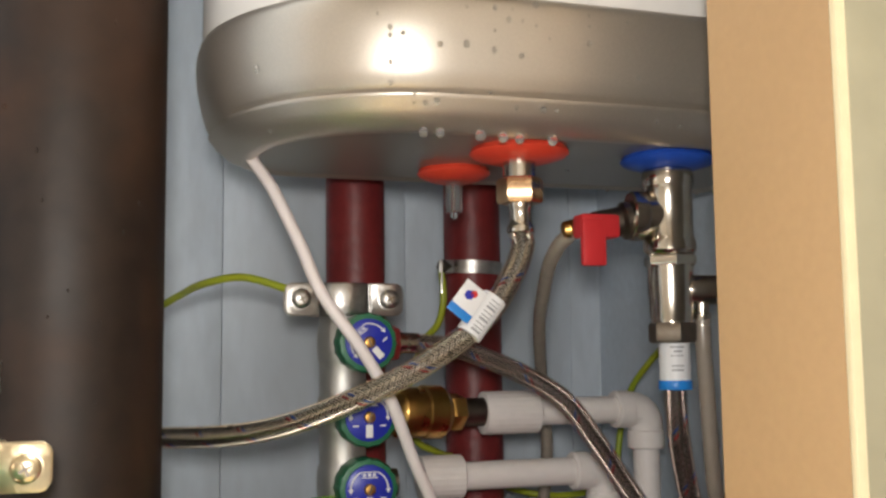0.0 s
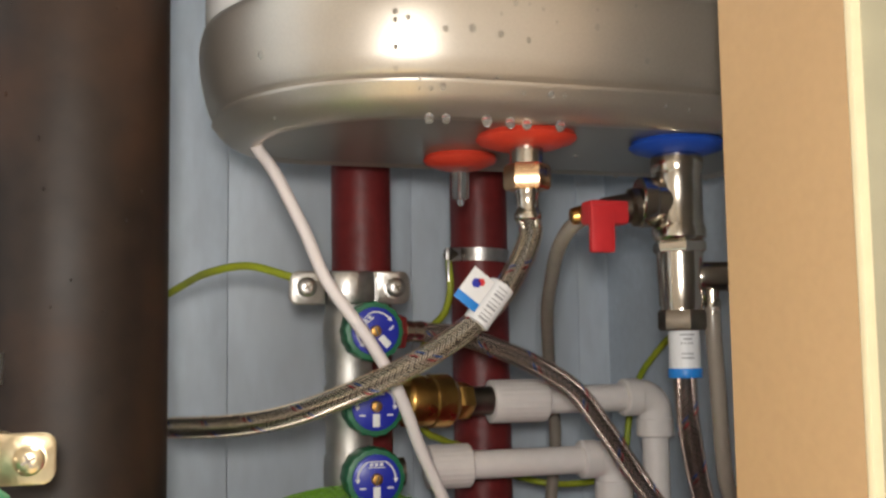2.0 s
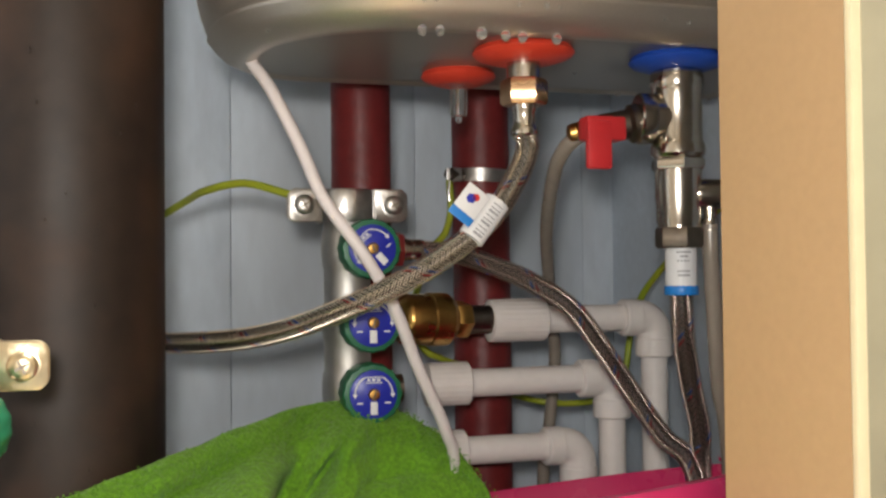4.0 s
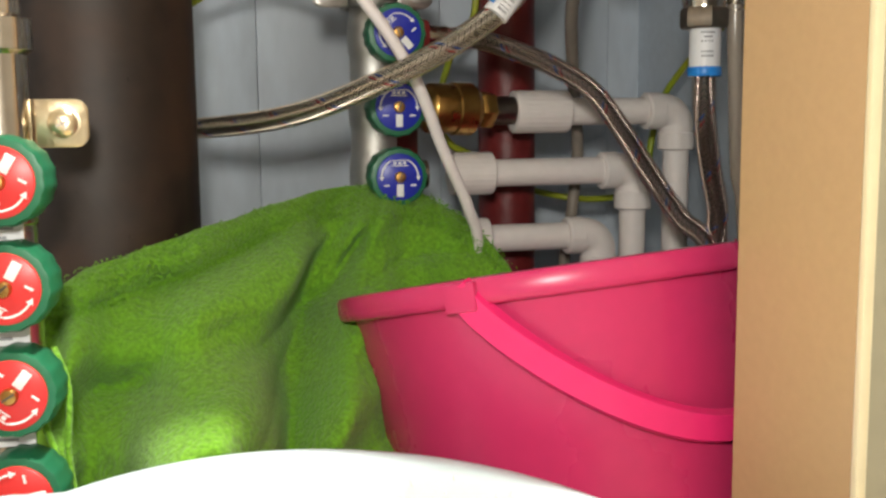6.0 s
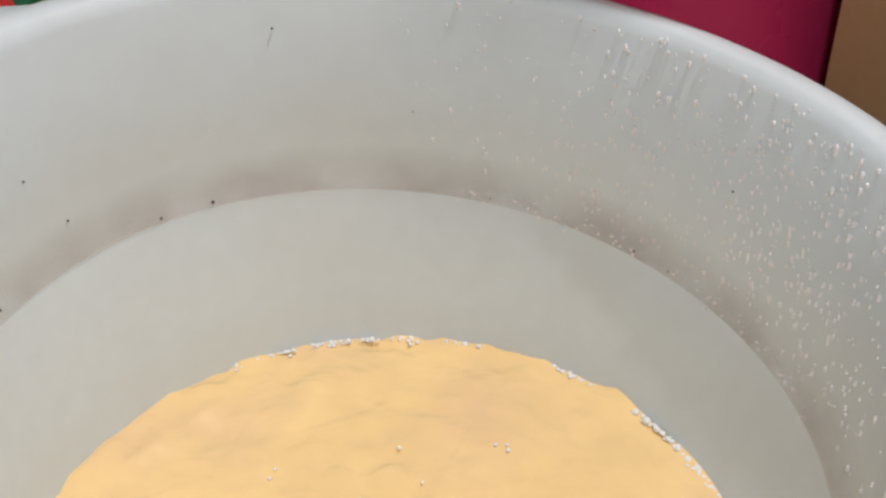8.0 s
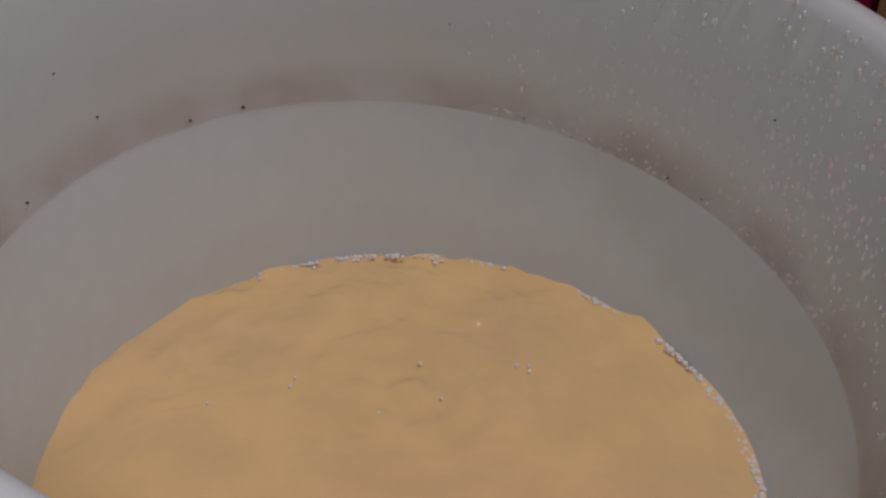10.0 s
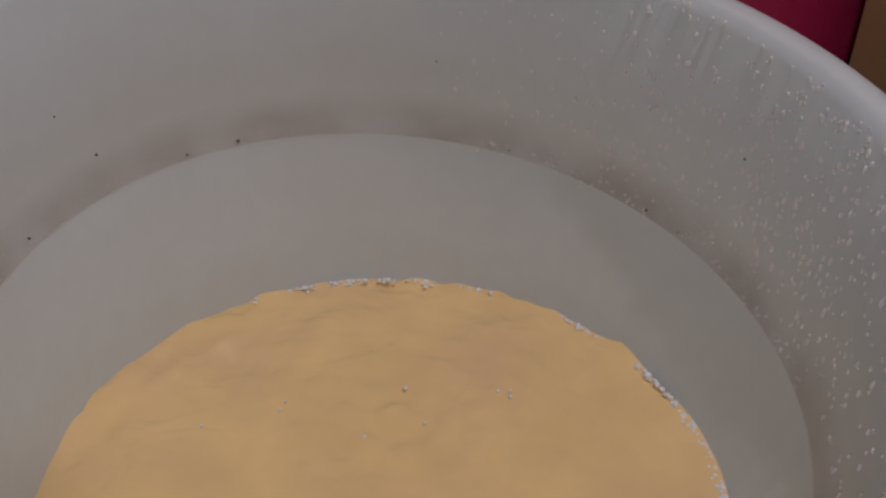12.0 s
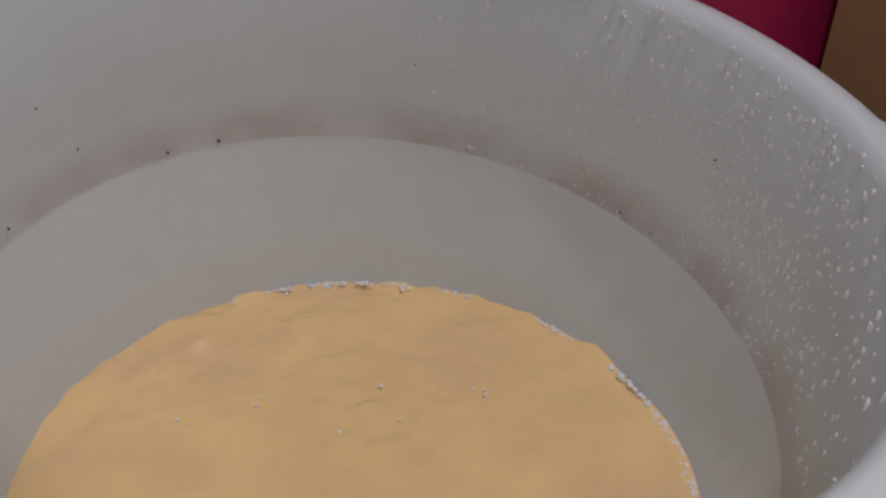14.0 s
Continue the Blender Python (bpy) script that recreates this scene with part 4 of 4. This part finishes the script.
g = Geo()
for a, rr, s in ((60, 0.1085, 1.6), (62, 0.107, 1.2), (64, 0.109, 1.0), (57, 0.1085, 1.3), (80, 0.109, 1.6), (82, 0.1088, 1.2), (85, 0.109, 1.5), (88, 0.109, 1.0), (92, 0.109, 1.3), (97, 0.109, 1.1), (20, 0.1085, 1.8), (17, 0.1085, 2.0), (14, 0.1088, 1.4), (11, 0.1088, 1.2), (8, 0.109, 1.4), (23, 0.109, 1.0),
                 (30, 0.062, 1.0), (32, 0.064, 0.8), (35, 0.061, 0.9), (70, 0.045, 1.0), (130, 0.05, 0.9), (125, 0.052, 0.7), (100, 0.02, 0.9), (50, 0.03, 0.7), (150, 0.07, 0.8)):
    rr = water_edge(radians(a), 0.0025) if rr > 0.1 else rr
    p = (wc.x + rr * math.cos(radians(a)), wc.y + rr * math.sin(radians(a)), WZ + 0.0007)
    g.ball(p, s * 0.0009, (1, 1, 0.8), 6, 10)
for k in range(260):
    a = math.radians(random.uniform(-25, 42)) if k < 190 else math.radians(random.uniform(70, 110))
    r = water_edge(a, 0.0006) - abs(random.gauss(0, 0.0016))
    g.ball((wc.x + r * math.cos(a), wc.y + r * math.sin(a), WZ + 0.0002), random.choice((0.0004, 0.0006, 0.0008)), (1.3, 1.3, 0.7), 4, 6)
solid("water_bubbles", g, WHITENED_DROP, "small bubbles on the rusty water, whitened in place of glints", "bubbles", kind="stuff")

# drops of water
g = Geo()
for k in range(760):
    a = radians(random.gauss(14, 27))
    h = random.uniform(-0.082, -0.006)
    r = 0.1368 + (h + 0.006) * 0.0704
    s = random.choice((0.0004, 0.0005, 0.0006, 0.0008, 0.0009, 0.0011))
    g.ball(WM @ Vector((r * math.cos(a), r * math.sin(a), h)), s, (0.8, 0.8, random.uniform(1, 1.6)), 4, 6)
for k in range(170):
    a = radians(random.uniform(-10, 66))
    h = -0.0865 + random.gauss(0, 0.0016)
    r = 0.1368 + (h + 0.006) * 0.0704 if h > -0.084 else 0.1312 - (-0.0845 - h) * 0.25
    g.ball(WM @ Vector((r * math.cos(a), r * math.sin(a), h)), random.choice((0.0003, 0.0004, 0.0006, 0.0009)), (1.2, 1.2, 0.8), 4, 6)
solid("bucket_drops", g, WHITENED_DROP, "splashed drops on the inside of the white bucket, whitened in place of glints", "water drops", kind="stuff")
g = Geo()
for u, w, z, s in ((0.1647, 0.541, 0.5905, 2.0), (0.1735, 0.540, 0.5905, 1.9), (0.1966, 0.543, 0.591, 2.3), (0.2102, 0.545, 0.591, 2.2), (0.22, 0.546, 0.591, 2.2), (0.2391, 0.546, 0.591, 2.3), (0.3483, 0.70, 0.5945, 2.4), (0.4202, 0.70, 0.5945, 2.2), (0.29, 0.64, 0.5945, 1.6), (0.2200, 0.6610, 0.565, 2.0)):
    g.ball((u, w, z), s * 0.0012, (1, 1, 1.15), 8, 12)
CAP_Z, CAP_IN = [z for _, z in cap[2:]], [q for q, _ in cap[2:]]
for u, z in ((0.184, 0.652), (0.195, 0.653), (0.196, 0.652), (0.146, 0.640), (0.143, 0.636), (0.150, 0.637), (0.180, 0.633), (0.167, 0.632), (0.196, 0.641), (0.200, 0.631), (0.210, 0.629), (0.217, 0.645), (0.211, 0.647), (0.247, 0.653), (0.253, 0.647), (0.269, 0.651), (0.228, 0.639), (0.249, 0.638), (0.144, 0.623), (0.145, 0.613), (0.162, 0.610), (0.157, 0.608), (0.180, 0.610), (0.195, 0.611), (0.159, 0.604), (0.164, 0.604), (0.171, 0.605), (0.212, 0.604), (0.224, 0.604), (0.228, 0.604), (0.232, 0.604), (0.297, 0.602), (0.306, 0.601), (0.084, 0.627), (0.092, 0.597), (0.139, 0.647), (0.205, 0.647), (0.221, 0.656), (0.279, 0.623)):
    ring = heater_ring(float(np.interp(z, CAP_Z, CAP_IN)), z)
    q = Vector(min(ring[:78], key=lambda c: abs(c[0] - u)))
    r = random.choice((0.0009, 0.0012, 0.0015, 0.0019))
    g.ball(q, r, (1, 0.6, random.uniform(1.05, 1.4)), 8, 12)
    if r > 0.0014:
        g.ball(q + Vector((random.uniform(-0.006, 0.006), 0, random.uniform(0.002, 0.006))), 0.0007, (1, 0.6, 1.2), 6, 8)
solid("heater_drops", g, DROP, "water drops beading on the silver heater cap", "water drops", kind="stuff")
g = Geo()
for k in range(70):
    g.ball((random.uniform(0.30, 0.40), 0.3745, random.uniform(0.22, 0.50)), random.choice((0.0008, 0.0012, 0.0018)), (1, 0.5, random.uniform(1, 1.8)), 5, 7)
solid("tile_drops", g, DROP, "water drops running down the glossy tiles", "water drops", kind="stuff")


# ---------- towel ----------
TOP = [(-0.085, 0.548, 0.318), (-0.0441, 0.57, 0.342), (-0.0195, 0.58, 0.3547), (0.0371, 0.60, 0.3712), (0.0815, 0.64, 0.3811), (0.1371, 0.68, 0.3902), (0.165, 0.684, 0.3885), (0.1874, 0.68, 0.3812), (0.2147, 0.66, 0.3644), (0.2282, 0.63, 0.3402), (0.236, 0.62, 0.315)]
TU, TW, TZ = zip(*TOP)


def towel_point(u, v):
    """v from 0 behind the top, over it at 0.12, down to the floor at 1."""
    zt, wt = np.interp(u, TU, TZ), np.interp(u, TU, TW)
    zt += 0.002 * noise.noise((u * 40, 0, 5))
    if v < 0.12:
        s = (0.12 - v) / 0.12
        return Vector((u, wt + 0.010 + 0.012 * s, zt - 0.030 * s * s))
    s = (v - 0.12) / 0.88
    z = zt - (zt - FLOOR_IN - 0.004) * s
    drop = zt - z
    lean = np.interp(u, (-0.08, -0.02, 0.06, 0.13, 0.17, 0.23), (0.30, 0.36, 0.62, 0.78, 0.80, 0.55))
    w = wt + 0.010 * math.exp(-drop / 0.006) - lean * min(drop, 0.16) * (1 - 0.25 * math.exp(-drop / 0.03))
    # slack folds hung between the pipe and the manifold, with sharp valleys
    hang = drop + 1.9 * (u - 0.02) ** 2 - 0.10 * (u - 0.02)
    fade = min(1.0, drop / 0.022)
    w -= fade * (0.024 * (abs(math.sin(hang * 40 + 0.35)) ** 0.8 - 0.6) + 0.005 * math.sin(hang * 150 + 14 * u + 1.0))
    # folds that fan out from where it hangs on the manifold
    far, turn = math.hypot(u - 0.172, z - 0.408), math.atan2(z - 0.408, u - 0.172)
    w += fade * min(1.0, far / 0.06) * (0.022 * (1 - abs(math.sin(turn * 6.2 + far * 5 + 0.5))) ** 1.6 - 0.006 + 0.003 * math.sin(turn * 31 - far * 20 + 1)) * (1 if u < 0.13 else max(0.0, 1 - (u - 0.13) / 0.03))
    # gathers at the open side
    w += fade * 0.012 * max(0.0, min(1.0, (0.03 - u) / 0.06)) * math.sin((u + 0.25 * drop) * 190 + 1.2)
    # deep fold beside the bucket
    fold = u - (0.128 - 0.42 * drop)
    w += fade * 0.036 * math.exp(-(fold / 0.014) ** 2) - fade * 0.014 * math.exp(-((fold - 0.034) / 0.018) ** 2)
    fold = u - (0.020 - 0.30 * drop)
    w += fade * 0.014 * math.exp(-(fold / 0.013) ** 2)
    # rounded bulge low down
    q = ((u - 0.041) / 0.037) ** 2 + ((z - 0.268) / 0.044) ** 2
    w -= 0.060 * math.exp(-q ** 3)
    w += 0.010 * noise.noise((u * 22, z * 22, 1)) * fade + 0.0035 * noise.noise((u * 70, z * 70, 2))
    w += 0.0011 * noise.noise((u * 400, z * 400, 4))
    # it rests against the white bucket
    d = 0.272 - z
    if d > -0.02:
        du = u - 0.0767 + 0.063 * d
        w = max(w, 0.3317 + 0.106 * d + math.sqrt(max(0.0, 0.155 ** 2 - du * du)) + 0.004)
    return Vector((u + 0.003 * noise.noise((u * 30, z * 30, 8)), w, z + 0.0009 * noise.noise((u * 500, z * 500, 6))))


NU, NV = 190, 210
vs = [towel_point(-0.083 + 0.317 * i / (NU - 1), j / (NV - 1)) for j in range(NV) for i in range(NU)]
fs = [(j * NU + i, j * NU + i + 1, (j + 1) * NU + i + 1, (j + 1) * NU + i) for j in range(NV - 1) for i in range(NU - 1)]
towel = solid("green_towel", Geo().add(vs, fs), TERRY, "bright green terry towel draped over pipes behind the buckets", "towel", sharp=180)
mod = towel.modifiers.new("thickness", "SOLIDIFY")
mod.thickness, mod.offset = 0.004, 1.0

loops = Geo()
rnd = random.Random(4)
for k in range(4000):
    u, v = -0.082 + 0.314 * rnd.random(), 0.125 + 0.05 * rnd.random()
    p, e = towel_point(u, v), 0.0012
    a, q = towel_point(u + e, v) - p, towel_point(u, v + 0.004) - p
    n = a.cross(q).normalized()
    if n.y > 0:
        n = -n
    s, side = rnd.uniform(0.0001, 0.0004), Vector((rnd.gauss(0, 1), rnd.gauss(0, 1), rnd.gauss(0, 1))).normalized()
    tip = p + n * (0.0041 + s) + side * s * 0.7
    base = p + n * 0.0035
    x = n.cross(side).normalized() * 0.0007
    y = n.cross(x).normalized() * 0.0007
    loops.add([base + x, base - x * 0.5 + y, base - x * 0.5 - y, tip], [(0, 1, 3), (1, 2, 3), (2, 0, 3)])
for strand in ([(-0.028, 0.515, 0.330), (-0.022, 0.502, 0.318), (-0.0215, 0.498, 0.304), (-0.0225, 0.497, 0.288), (-0.020, 0.496, 0.262)], [(-0.034, 0.505, 0.306), (-0.0305, 0.500, 0.294), (-0.025, 0.497, 0.280), (-0.0215, 0.496, 0.262)]):
    part("hanging_loop", Geo().tube(curve(strand, 0.003), 0.0015, 8), TERRY, towel, "thin green hanging loop")
part("terry_fuzz", loops, TERRY, towel, "fuzzy cotton loops", kind="stuff")


# the cloth's other end, bunched on the far side of the pink bucket
def bunch_point(s, v):
    u = 0.345 + 0.105 * s
    zt = 0.322 - 0.35 * (s - 0.45) ** 2 * 0.12 + 0.004 * noise.noise((s * 5, 3, 1))
    z = zt - (zt - FLOOR_IN - 0.004) * max(0.0, v - 0.1) / 0.9 - (0.02 * (0.1 - v) / 0.1 if v < 0.1 else 0)
    w = 0.655 - 0.45 * min(zt - z, 0.10) + (0.03 * (0.1 - v) / 0.1 if v < 0.1 else 0)
    w -= 0.006 * math.sin(s * 19 + z * 30) + 0.006 * noise.noise((u * 40, z * 40, 2)) + 0.001 * noise.noise((u * 400, z * 400, 4))
    return Vector((u, w, z))


NU, NV = 60, 90
vs = [bunch_point(i / (NU - 1), j / (NV - 1)) for j in range(NV) for i in range(NU)]
fs = [(j * NU + i, j * NU + i + 1, (j + 1) * NU + i + 1, (j + 1) * NU + i) for j in range(NV - 1) for i in range(NU - 1)]
bunch = solid("green_cloth", Geo().add(vs, fs), TERRY, "bunched green terry cloth behind the pink bucket", "cloth", sharp=180)
mod = bunch.modifiers.new("thickness", "SOLIDIFY")
mod.thickness, mod.offset = 0.004, 1.0
